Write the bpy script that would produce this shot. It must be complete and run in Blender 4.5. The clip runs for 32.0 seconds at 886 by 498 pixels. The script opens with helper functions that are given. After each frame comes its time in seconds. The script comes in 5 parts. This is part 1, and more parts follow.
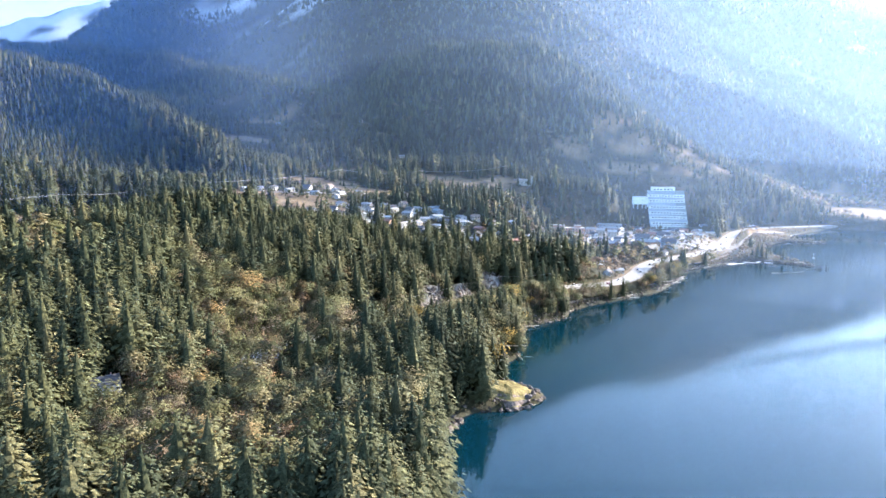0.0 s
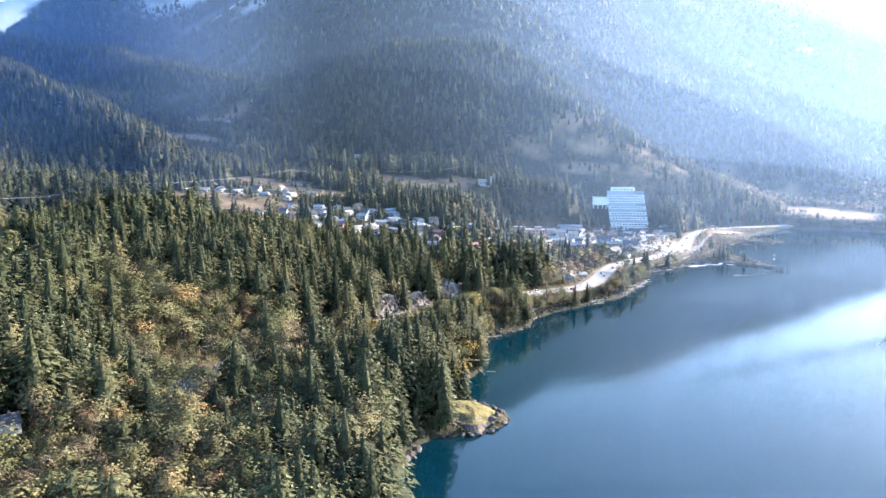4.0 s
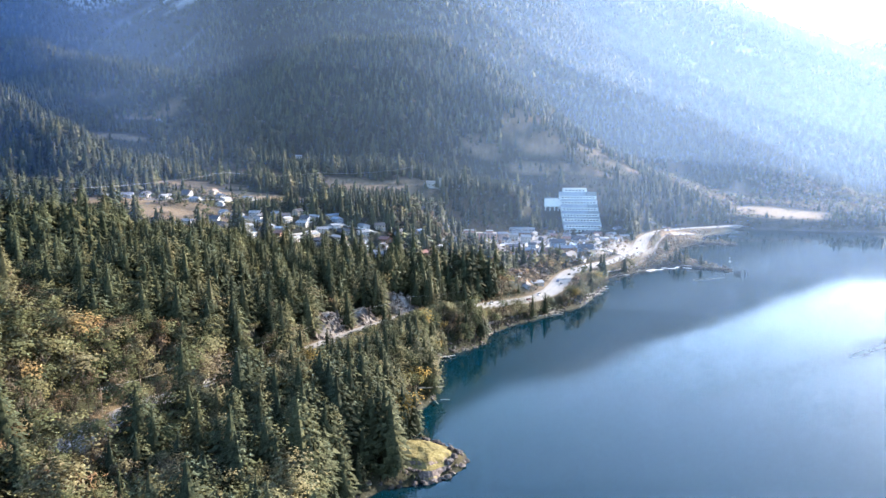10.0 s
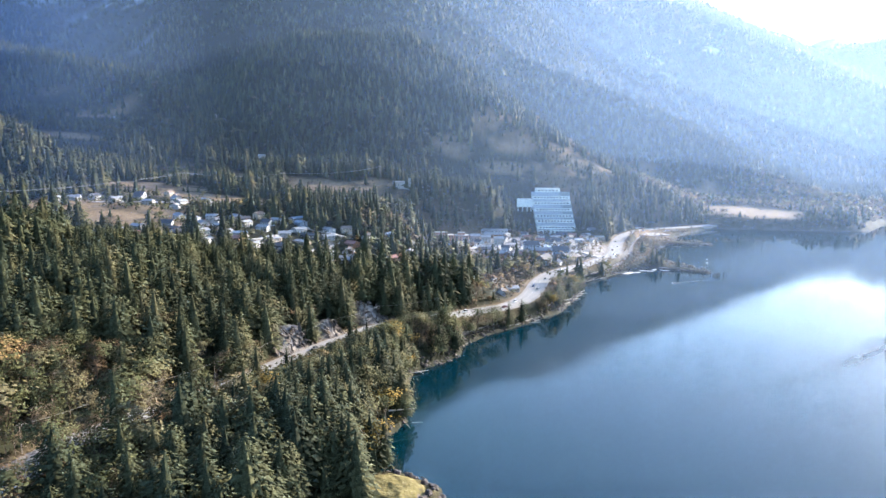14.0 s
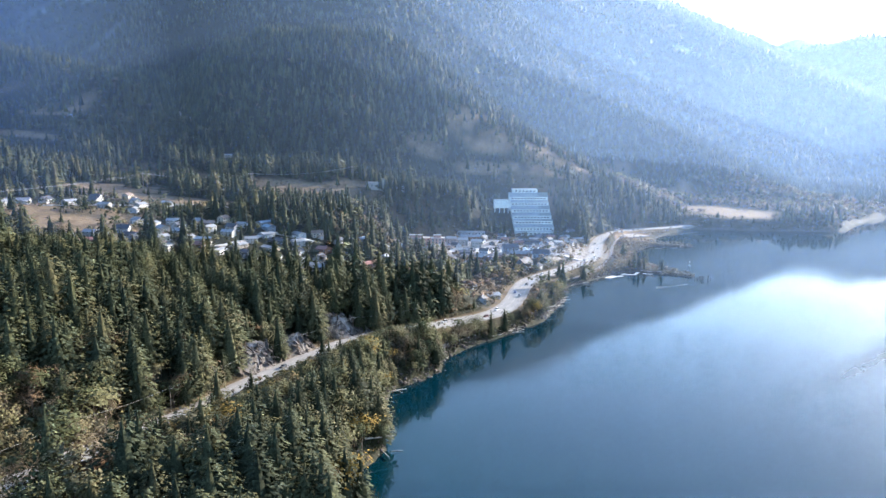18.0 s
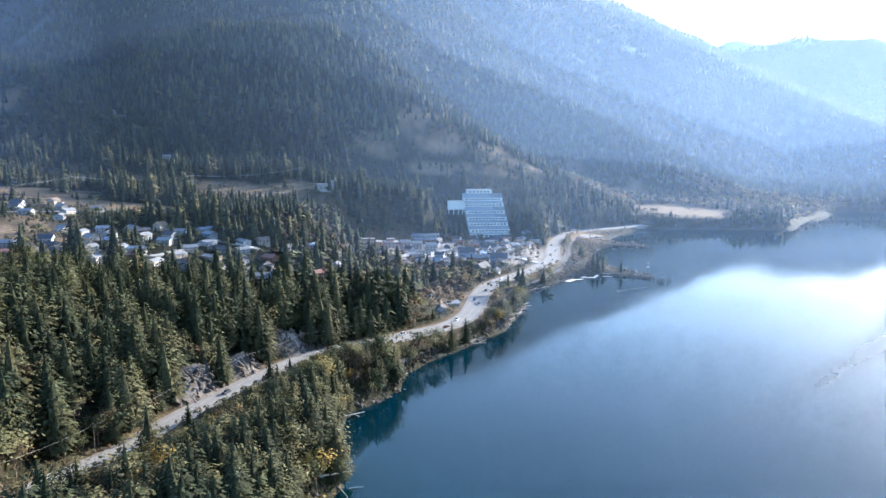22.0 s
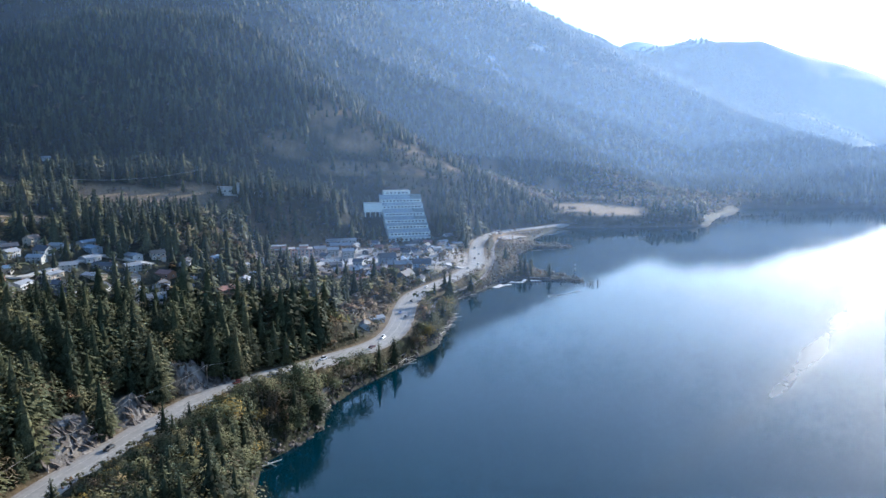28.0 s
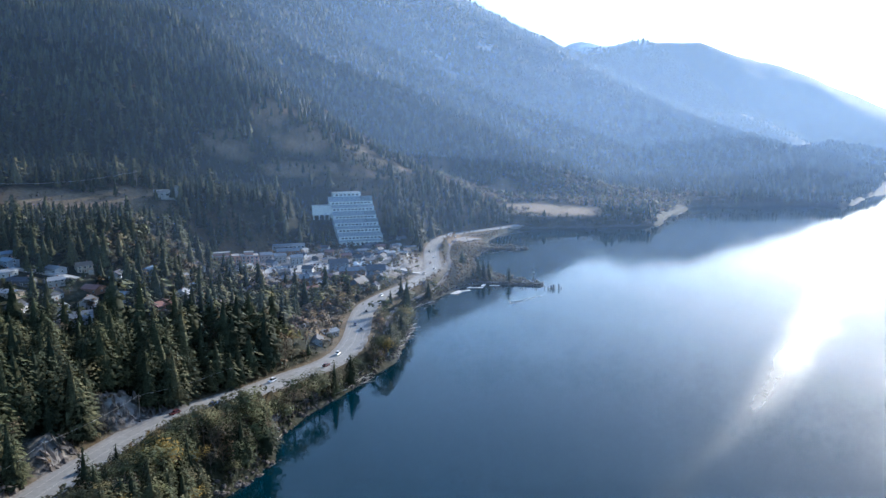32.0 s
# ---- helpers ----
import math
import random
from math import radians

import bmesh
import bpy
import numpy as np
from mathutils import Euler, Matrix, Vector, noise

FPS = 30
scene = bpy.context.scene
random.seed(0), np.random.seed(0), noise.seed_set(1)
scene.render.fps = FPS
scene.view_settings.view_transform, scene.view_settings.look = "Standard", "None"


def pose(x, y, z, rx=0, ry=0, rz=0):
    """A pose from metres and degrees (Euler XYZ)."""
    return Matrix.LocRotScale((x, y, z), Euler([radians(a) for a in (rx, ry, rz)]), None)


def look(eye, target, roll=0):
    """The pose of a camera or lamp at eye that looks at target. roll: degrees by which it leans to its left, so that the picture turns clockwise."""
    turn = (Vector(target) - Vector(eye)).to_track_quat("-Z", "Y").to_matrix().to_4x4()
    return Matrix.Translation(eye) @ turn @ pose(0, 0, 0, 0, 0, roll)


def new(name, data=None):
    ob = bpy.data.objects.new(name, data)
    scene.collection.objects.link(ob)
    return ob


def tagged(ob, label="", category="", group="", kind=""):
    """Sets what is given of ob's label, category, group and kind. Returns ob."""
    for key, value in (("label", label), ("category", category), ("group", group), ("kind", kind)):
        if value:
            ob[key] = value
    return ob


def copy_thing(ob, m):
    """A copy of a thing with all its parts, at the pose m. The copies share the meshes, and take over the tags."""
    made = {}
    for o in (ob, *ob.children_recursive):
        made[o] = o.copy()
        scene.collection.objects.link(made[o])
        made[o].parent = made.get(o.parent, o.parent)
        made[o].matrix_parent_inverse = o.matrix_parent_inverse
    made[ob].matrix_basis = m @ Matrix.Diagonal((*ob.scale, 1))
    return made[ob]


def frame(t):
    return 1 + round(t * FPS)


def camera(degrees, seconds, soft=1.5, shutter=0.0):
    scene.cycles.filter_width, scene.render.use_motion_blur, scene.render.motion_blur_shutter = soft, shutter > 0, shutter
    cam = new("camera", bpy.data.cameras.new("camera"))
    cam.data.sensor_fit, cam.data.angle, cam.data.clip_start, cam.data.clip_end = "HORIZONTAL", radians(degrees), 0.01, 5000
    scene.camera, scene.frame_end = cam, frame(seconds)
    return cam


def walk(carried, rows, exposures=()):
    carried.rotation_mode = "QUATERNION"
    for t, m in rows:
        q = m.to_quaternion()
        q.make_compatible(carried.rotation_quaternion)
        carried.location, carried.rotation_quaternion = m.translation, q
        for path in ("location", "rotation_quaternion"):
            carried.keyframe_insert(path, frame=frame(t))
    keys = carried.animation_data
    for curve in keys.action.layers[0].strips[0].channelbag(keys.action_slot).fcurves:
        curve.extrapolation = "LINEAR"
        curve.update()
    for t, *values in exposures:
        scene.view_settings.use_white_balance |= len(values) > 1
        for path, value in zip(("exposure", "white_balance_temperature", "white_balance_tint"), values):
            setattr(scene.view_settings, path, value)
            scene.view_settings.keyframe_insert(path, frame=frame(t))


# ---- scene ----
cam = camera(65.12, 32.0)
# seconds, place in metres, turn in degrees
PATH = [
    (0, 0.00, 0.00, 121.00, 81.483, -0.017, 12.200),
    (0.5, -0.55, 3.41, 121.09, 81.479, -0.049, 12.232),
    (1, -1.05, 6.84, 121.18, 81.466, -0.101, 11.997),
    (1.5, -1.62, 10.29, 121.28, 81.454, -0.120, 11.213),
    (2, -2.23, 13.79, 121.38, 81.444, -0.126, 10.620),
    (2.5, -2.85, 17.34, 121.47, 81.426, -0.164, 10.038),
    (3, -3.44, 20.90, 121.56, 81.426, -0.192, 9.518),
    (3.5, -3.97, 24.40, 121.64, 81.410, -0.164, 9.059),
    (5.5, -5.89, 38.12, 121.89, 81.350, -0.126, 8.306),
    (6, -6.35, 41.51, 121.97, 81.356, -0.088, 8.024),
    (6.5, -6.76, 44.86, 122.08, 81.385, -0.108, 7.590),
    (7, -7.13, 48.18, 122.20, 81.373, -0.096, 7.189),
    (7.5, -7.46, 51.47, 122.33, 81.379, -0.089, 6.796),
    (8, -7.78, 54.76, 122.47, 81.347, -0.088, 6.383),
    (8.5, -8.18, 58.08, 122.63, 81.332, -0.082, 5.988),
    (9, -8.74, 61.44, 122.80, 81.315, -0.093, 5.517),
    (9.5, -9.40, 64.81, 122.96, 81.329, -0.070, 4.963),
    (10, -10.02, 68.18, 123.09, 81.312, -0.090, 4.422),
    (10.5, -10.44, 71.59, 123.13, 81.285, -0.131, 3.941),
    (11, -10.74, 75.12, 123.09, 81.269, -0.146, 3.590),
    (11.5, -10.94, 78.82, 123.01, 81.269, -0.146, 3.425),
    (12, -11.19, 82.63, 122.91, 81.282, -0.098, 3.262),
    (12.5, -11.51, 86.47, 122.81, 81.282, -0.084, 3.071),
    (13, -11.89, 90.27, 122.73, 81.272, -0.091, 2.694),
    (13.5, -12.40, 94.02, 122.66, 81.250, -0.066, 2.276),
    (14, -12.93, 97.66, 122.63, 81.254, -0.080, 1.876),
    (14.5, -13.52, 101.19, 122.66, 81.246, -0.105, 1.601),
    (16.5, -15.99, 114.81, 122.99, 81.218, -0.084, 0.305),
    (17, -16.60, 118.28, 123.08, 81.222, -0.073, 0.011),
    (17.5, -17.05, 121.85, 123.11, 81.183, -0.124, -0.194),
    (18, -17.49, 125.44, 123.13, 81.169, -0.132, -0.447),
    (18.5, -17.94, 128.99, 123.15, 81.143, -0.127, -0.876),
    (19, -18.46, 132.54, 123.19, 81.137, -0.131, -1.400),
    (19.5, -18.96, 136.08, 123.27, 81.113, -0.094, -1.930),
    (20, -19.44, 139.55, 123.37, 81.119, -0.076, -2.450),
    (20.5, -19.92, 142.90, 123.48, 81.093, -0.092, -2.963),
    (21, -20.44, 146.22, 123.63, 81.084, -0.041, -3.514),
    (21.5, -20.92, 149.52, 123.81, 81.081, -0.049, -4.098),
    (22, -21.42, 152.85, 124.02, 81.084, -0.054, -4.672),
    (22.5, -21.91, 156.22, 124.22, 81.048, -0.034, -5.303),
    (23, -22.37, 159.58, 124.36, 81.007, -0.039, -5.887),
    (23.5, -22.81, 162.94, 124.42, 80.997, -0.049, -6.465),
    (24, -23.21, 166.31, 124.40, 80.998, -0.026, -7.053),
    (24.5, -23.60, 169.75, 124.33, 80.998, -0.024, -7.614),
    (25, -23.95, 173.32, 124.21, 80.985, -0.033, -8.197),
    (25.5, -24.12, 177.07, 124.11, 80.981, 0.012, -8.698),
    (27.5, -24.19, 192.76, 123.81, 80.966, 0.094, -11.393),
    (28, -24.10, 196.70, 123.84, 80.959, 0.149, -12.057),
    (28.5, -24.18, 200.39, 123.95, 80.934, 0.140, -12.729),
    (29, -24.31, 203.97, 124.08, 80.916, 0.163, -13.391),
    (29.5, -24.44, 207.51, 124.19, 80.898, 0.165, -14.078),
    (30, -24.55, 211.12, 124.23, 80.881, 0.219, -14.345),
    (30.5, -24.57, 214.79, 124.19, 80.882, 0.260, -14.787),
    (31, -24.43, 218.55, 124.05, 80.874, 0.261, -15.373),
    (31.5, -24.14, 222.41, 123.83, 80.908, 0.274, -16.010),
    (32, -23.76, 226.32, 123.54, 80.917, 0.265, -16.441),
]
# seconds, stops, kelvin, tint
EXPOSURES = [(0, 2.64, 6450, 14), (7, 2.5, 6500, 14), (14, 2.17, 6450, 13), (25, 1.64, 5900, 10), (32, 1.1, 5750, 9)]
walk(cam, [(t, pose(*p)) for t, *p in PATH], EXPOSURES)

# ---------------------------------------------------------------- world, sun
SUN_AZ, SUN_EL = radians(51.5), radians(16.6)     # clockwise from +y; height
world = bpy.data.worlds.new("sky")
scene.world = world
world.use_nodes = True
wn = world.node_tree
wn.nodes.clear()
w_out = wn.nodes.new("ShaderNodeOutputWorld")
w_bg = wn.nodes.new("ShaderNodeBackground")
w_sky = wn.nodes.new("ShaderNodeTexSky")
w_sky.sky_type = 'NISHITA'
w_sky.sun_disc = False
w_sky.sun_elevation, w_sky.sun_rotation = SUN_EL, SUN_AZ
w_sky.air_density, w_sky.dust_density, w_sky.ozone_density = 1.0, 0.5, 3.0
w_bg.inputs["Strength"].default_value = 0.13
wn.links.new(w_sky.outputs[0], w_bg.inputs[0])
wn.links.new(w_bg.outputs[0], w_out.inputs[0])
sun = new("sun", bpy.data.lights.new("sun", 'SUN'))
sun.data.energy, sun.data.angle, sun.data.color = 5.0, radians(0.53), (1.0, 0.9, 0.76)
to_sun = Vector((math.sin(SUN_AZ) * math.cos(SUN_EL), math.cos(SUN_AZ) * math.cos(SUN_EL), math.sin(SUN_EL)))
sun.matrix_world = look(to_sun * 900, (0, 0, 0))

# ---------------------------------------------------------------- materials
def material(name, rough=0.8, spec=0.3, metal=0.0):
    m = bpy.data.materials.new(name)
    m.use_nodes = True
    nt = m.node_tree
    b = nt.nodes["Principled BSDF"]
    b.inputs["Roughness"].default_value = rough
    b.inputs["Specular IOR Level"].default_value = spec
    b.inputs["Metallic"].default_value = metal
    return m, nt, b


def node(nt, kind, **inputs):
    n = nt.nodes.new(kind)
    for k, v in inputs.items():
        n.inputs[k.replace("_", " ")].default_value = v
    return n


def ramp(nt, fac, stops):
    r = nt.nodes.new("ShaderNodeValToRGB")
    e = r.color_ramp.elements
    while len(e) < len(stops):
        e.new(0.5)
    for el, (p, c) in zip(e, stops):
        el.position, el.color = p, (*c, 1)
    nt.links.new(fac, r.inputs["Fac"])
    return r.outputs["Color"]


def mixed(nt, fac, a, b, blend='MIX'):
    m = nt.nodes.new("ShaderNodeMix")
    m.data_type, m.blend_type = 'RGBA', blend
    for sock, v in ((m.inputs["Factor"], fac), (m.inputs["A"], a), (m.inputs["B"], b)):
        if isinstance(v, (float, int)):
            sock.default_value = v
        elif isinstance(v, tuple):
            sock.default_value = (*v, 1)
        else:
            nt.links.new(v, sock)
    return m.outputs["Result"]


def math_node(nt, op, a, b=0.0, clamp=False):
    n = nt.nodes.new("ShaderNodeMath")
    n.operation, n.use_clamp = op, clamp
    for sock, v in zip(n.inputs, (a, b)):
        if isinstance(v, (float, int)):
            sock.default_value = v
        else:
            nt.links.new(v, sock)
    return n.outputs[0]


def noise_out(nt, scale, detail=4.0, coord="Object", rough=0.55, stretch=None):
    tc = nt.nodes.new("ShaderNodeTexCoord")
    src = tc.outputs[coord]
    if stretch:
        mp = nt.nodes.new("ShaderNodeMapping")
        mp.inputs["Scale"].default_value = stretch
        nt.links.new(src, mp.inputs["Vector"])
        src = mp.outputs["Vector"]
    n = node(nt, "ShaderNodeTexNoise", Scale=scale, Detail=detail, Roughness=rough)
    nt.links.new(src, n.inputs["Vector"])
    return n.outputs["Fac"]


def bump(nt, b, height, strength=0.4, distance=0.1):
    n = node(nt, "ShaderNodeBump", Strength=strength, Distance=distance)
    nt.links.new(height, n.inputs["Height"])
    nt.links.new(n.outputs["Normal"], b.inputs["Normal"])


def tint_of(nt):
    """One random number a tree: the stored one of a joined stand, or the object's own."""
    at = nt.nodes.new("ShaderNodeAttribute")
    at.attribute_name = "tint"
    oi = nt.nodes.new("ShaderNodeObjectInfo")
    return math_node(nt, 'FRACT', math_node(nt, 'ADD', at.outputs["Fac"], oi.outputs["Random"]))


def foliage(name, stops, scale=0.6, rough=0.75, through_light=0.25):
    m, nt, b = material(name, rough, 0.08)
    col = ramp(nt, tint_of(nt), stops)
    geo = nt.nodes.new("ShaderNodeNewGeometry")
    isl = ramp(nt, geo.outputs["Random Per Island"], [(0, (0.82, 0.82, 0.8)), (1, (1.15, 1.15, 1.12))])
    col = mixed(nt, 1.0, col, isl, 'MULTIPLY')
    grain = ramp(nt, noise_out(nt, scale, 5.0), [(0.3, (0.6, 0.62, 0.58)), (0.7, (1.3, 1.28, 1.2))])
    col = mixed(nt, 1.0, col, grain, 'MULTIPLY')
    fine = ramp(nt, noise_out(nt, scale * 4.0, 3.0), [(0.32, (0.5, 0.52, 0.5)), (0.68, (1.45, 1.42, 1.35))])
    col = mixed(nt, 1.0, col, fine, 'MULTIPLY')
    nt.links.new(col, b.inputs["Base Color"])
    tr = nt.nodes.new("ShaderNodeBsdfTranslucent")
    oa = nt.nodes.new("ShaderNodeAttribute")
    oa.attribute_name = "out"
    vt = nt.nodes.new("ShaderNodeVectorTransform")
    vt.vector_type, vt.convert_from, vt.convert_to = 'NORMAL', 'OBJECT', 'WORLD'
    nt.links.new(oa.outputs["Vector"], vt.inputs[0])
    ma = nt.nodes.new("ShaderNodeVectorMath")
    ma.operation = 'MULTIPLY_ADD'
    ma.inputs[1].default_value = (0.5, 0.5, 0.5)
    nt.links.new(geo.outputs["Normal"], ma.inputs[0])
    nt.links.new(vt.outputs[0], ma.inputs[2])
    nn = nt.nodes.new("ShaderNodeVectorMath")
    nn.operation = 'NORMALIZE'
    nt.links.new(ma.outputs[0], nn.inputs[0])
    nt.links.new(nn.outputs[0], b.inputs["Normal"])
    nt.links.new(col, tr.inputs["Color"])
    ms = nt.nodes.new("ShaderNodeMixShader")
    ms.inputs[0].default_value = through_light
    nt.links.new(b.outputs[0], ms.inputs[1])
    nt.links.new(tr.outputs[0], ms.inputs[2])
    nt.links.new(ms.outputs[0], nt.nodes["Material Output"].inputs["Surface"])
    return m


M_FIR = foliage("fir_needles", [(0.0, (0.036, 0.046, 0.031)), (0.4, (0.055, 0.064, 0.039)), (0.8, (0.078, 0.084, 0.048)), (1.0, (0.115, 0.108, 0.064))], through_light=0.1)
M_LEAF = foliage("autumn_leaves", [(0.0, (0.074, 0.084, 0.045)), (0.4, (0.106, 0.109, 0.06)), (0.75, (0.136, 0.129, 0.076)), (0.97, (0.158, 0.136, 0.088)), (0.992, (0.22, 0.155, 0.08))], through_light=0.2)
M_GOLD = foliage("golden_leaves", [(0.0, (0.24, 0.165, 0.05)), (1.0, (0.33, 0.235, 0.075))], through_light=0.35)
M_TWIG = foliage("bare_twigs", [(0.0, (0.1, 0.078, 0.056)), (0.6, (0.15, 0.122, 0.095)), (1.0, (0.17, 0.105, 0.065))], through_light=0.15)


def bark():
    m, nt, b = material("bark", 0.9, 0.2)
    col = ramp(nt, noise_out(nt, 1.5, 5.0, stretch=(1, 1, 0.2)), [(0.3, (0.07, 0.05, 0.038)), (0.7, (0.2, 0.165, 0.135))])
    nt.links.new(col, b.inputs["Base Color"])
    return m


M_BARK = bark()


def ground_material():
    m, nt, b = material("ground_cover", 0.92, 0.2)
    def attr(n):
        a = nt.nodes.new("ShaderNodeAttribute")
        a.attribute_name = n
        return a.outputs["Fac"]
    small = noise_out(nt, 0.35, 6.0)
    large = noise_out(nt, 0.03, 4.0)
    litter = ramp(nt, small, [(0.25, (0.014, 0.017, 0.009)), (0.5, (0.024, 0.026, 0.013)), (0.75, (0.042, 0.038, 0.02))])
    grass = ramp(nt, small, [(0.25, (0.12, 0.08, 0.046)), (0.5, (0.22, 0.16, 0.095)), (0.75, (0.33, 0.255, 0.16))])
    grass = mixed(nt, math_node(nt, 'MULTIPLY', large, 0.7), grass, (0.16, 0.1, 0.056))
    rock = ramp(nt, small, [(0.25, (0.13, 0.115, 0.1)), (0.5, (0.27, 0.245, 0.225)), (0.75, (0.4, 0.375, 0.35))])
    snow = ramp(nt, small, [(0.25, (0.6, 0.63, 0.68)), (0.7, (0.86, 0.88, 0.9))])
    lawn = ramp(nt, small, [(0.3, (0.1, 0.14, 0.035)), (0.7, (0.2, 0.26, 0.07))])
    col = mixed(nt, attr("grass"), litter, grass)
    col = mixed(nt, attr("lawn"), col, lawn)
    moss = ramp(nt, noise_out(nt, 0.5, 5.0), [(0.3, (0.04, 0.034, 0.02)), (0.48, (0.1, 0.08, 0.036)), (0.75, (0.18, 0.145, 0.075))])
    col = mixed(nt, attr("moss"), col, moss)
    col = mixed(nt, attr("rock"), col, rock)
    col = mixed(nt, attr("snow"), col, snow)
    nt.links.new(col, b.inputs["Base Color"])
    bump(nt, b, small, 0.7, 1.2)
    return m


def water_material():
    m, nt, b = material("lake_water", 0.03, 0.5)
    b.inputs["IOR"].default_value = 1.33
    def attr(n):
        a = nt.nodes.new("ShaderNodeAttribute")
        a.attribute_name = n
        return a.outputs["Fac"]
    col = mixed(nt, attr("shallow"), (0.001, 0.019, 0.03), (0.002, 0.03, 0.035))
    nt.links.new(col, b.inputs["Base Color"])
    n1 = noise_out(nt, 0.3, 4.0, stretch=(1.0, 1.6, 1.0))
    n2 = noise_out(nt, 0.012, 3.0)
    h = math_node(nt, 'MULTIPLY', n1, n2)
    bump(nt, b, h, 0.1, 0.4)
    rg = ramp(nt, n2, [(0.35, (0.025,) * 3), (0.65, (0.055,) * 3)])
    slick = math_node(nt, 'MULTIPLY', attr("ruffled"), ramp(nt, noise_out(nt, 0.02, 4.0), [(0.3, (0.75,) * 3), (0.6, (1.0,) * 3)]))
    nt.links.new(mixed(nt, slick, rg, (0.37, 0.37, 0.37)), b.inputs["Roughness"])
    return m


M_GROUND, M_WATER = ground_material(), water_material()


def plain(name, stops, scale=1.0, rough=0.7, spec=0.3, metal=0.0, bump_by=0.0, stretch=None, vary=0.0):
    """A surface with two scales of colour variation and a little relief."""
    m, nt, b = material(name, rough, spec, metal)
    n = noise_out(nt, scale, 5.0, stretch=stretch)
    big = noise_out(nt, scale * 0.13, 3.0)
    col = ramp(nt, n, stops)
    col = mixed(nt, 1.0, col, ramp(nt, big, [(0.3, (0.85, 0.85, 0.86)), (0.7, (1.1, 1.09, 1.07))]), 'MULTIPLY')
    if vary:
        oi = nt.nodes.new("ShaderNodeObjectInfo")
        col = mixed(nt, 1.0, col, ramp(nt, oi.outputs["Random"], [(0, (1 - vary,) * 3), (1, (1 + vary,) * 3)]), 'MULTIPLY')
    nt.links.new(col, b.inputs["Base Color"])
    if bump_by:
        bump(nt, b, n, bump_by, 0.1)
    return m


M_ASPHALT = plain("worn_asphalt", [(0.3, (0.24, 0.23, 0.215)), (0.7, (0.32, 0.305, 0.28))], 0.6, 0.85, bump_by=0.2)
M_LINE = plain("road_paint", [(0.3, (0.36, 0.34, 0.29)), (0.7, (0.5, 0.48, 0.42))], 3.0, 0.7)
M_GRAVEL = plain("gravel", [(0.3, (0.2, 0.18, 0.16)), (0.7, (0.34, 0.31, 0.28))], 1.2, 0.95, bump_by=0.5)
M_ROCK = plain("granite", [(0.25, (0.055, 0.046, 0.042)), (0.5, (0.125, 0.105, 0.092)), (0.8, (0.23, 0.195, 0.17))], 0.5, 0.9, bump_by=0.8, vary=0.2)
# darker granite for the waterline: the shade on its faces is in the colour
M_DARKROCK = plain("shade_dark_rock", [(0.25, (0.03, 0.026, 0.025)), (0.5, (0.075, 0.062, 0.058)), (0.8, (0.16, 0.135, 0.12))], 0.6, 0.85, bump_by=0.8, vary=0.2)
M_LOG = plain("bleached_log", [(0.3, (0.32, 0.27, 0.22)), (0.7, (0.55, 0.5, 0.44))], 1.5, 0.85, vary=0.25)

# ---------------------------------------------------------------- the lie of the land
SHORE_NEAR = [(-40, -1500), (-46, 0), (-42, 150), (-47, 222), (-58, 255), (-59, 284), (-52, 299), (-35, 306), (-24, 315), (-21, 324),
              (-25, 333), (-34, 338), (-47, 343), (-52, 354), (-49, 368), (-44, 378), (-39, 390), (-46, 410), (-44, 430), (-41, 458), (-32, 466), (-17, 486), (-14, 508),
              (0, 529), (23, 555), (39, 573), (55, 592), (72, 634), (83, 660), (76, 671), (92, 703), (129, 745), (150, 765)]
SHORE_BAY = [(172, 776), (190, 766), (217, 751), (222, 758), (203, 785), (196, 812), (194, 850), (207, 902), (240, 944), (280, 933), (288, 942), (250, 968),
             (264, 1010), (300, 1060), (345, 1100), (440, 1086), (540, 1076), (606, 1160), (672, 1228), (770, 1300), (830, 1270), (944, 1259)]
SHORE_FAR = [(1021, 1210), (1166, 1320), (1385, 1464), (2000, 1900), (2600, 2300), (3200, 2550), (4200, 2650), (6500, 2600)]
SHORE = np.array(SHORE_NEAR + SHORE_BAY + SHORE_FAR, float)
LAND = np.vstack([SHORE, [(6500, 8000), (-6500, 8000), (-6500, -1500)]])

# highway: x, y, z along its middle
ROAD = np.array([(-150, 270, 24), (-146, 310, 22), (-137, 338, 20), (-126, 367, 17), (-114, 393, 15), (-104, 421, 14.5), (-94.5, 442, 14), (-85, 463, 13.5),
                 (-74, 485, 13), (-59, 508, 12.5), (-41, 524, 12), (-22, 538, 11), (-4, 555, 10), (12, 568, 9.6), (24, 583, 9.3), (34, 605, 9), (41, 630, 8.8),
                 (49, 664, 8.5), (60, 696, 8.2), (82, 729, 7.8), (106, 760, 7.2), (128, 796, 6.6), (144, 830, 6.3), (158, 885, 6), (174, 940, 6), (194, 990, 6),
                 (218, 1027, 6), (255, 1057, 6), (292, 1074, 5.6), (345, 1108, 5)], float)

# railway bed between highway and lake
RAIL = np.array([(-38, 488, 4.0), (-24, 505, 4.0), (-16, 517, 4.0), (-4, 535, 3.8), (19, 559, 3.6), (35, 577, 3.6), (49, 598, 3.6), (60, 636, 3.6), (67, 662, 3.6), (72, 680, 3.6), (85, 708, 3.6),
                 (123, 752, 3.6), (148, 803, 3.8), (166, 850, 4), (184, 915, 4), (206, 975, 4), (234, 1020, 4), (275, 1052, 4)], float)

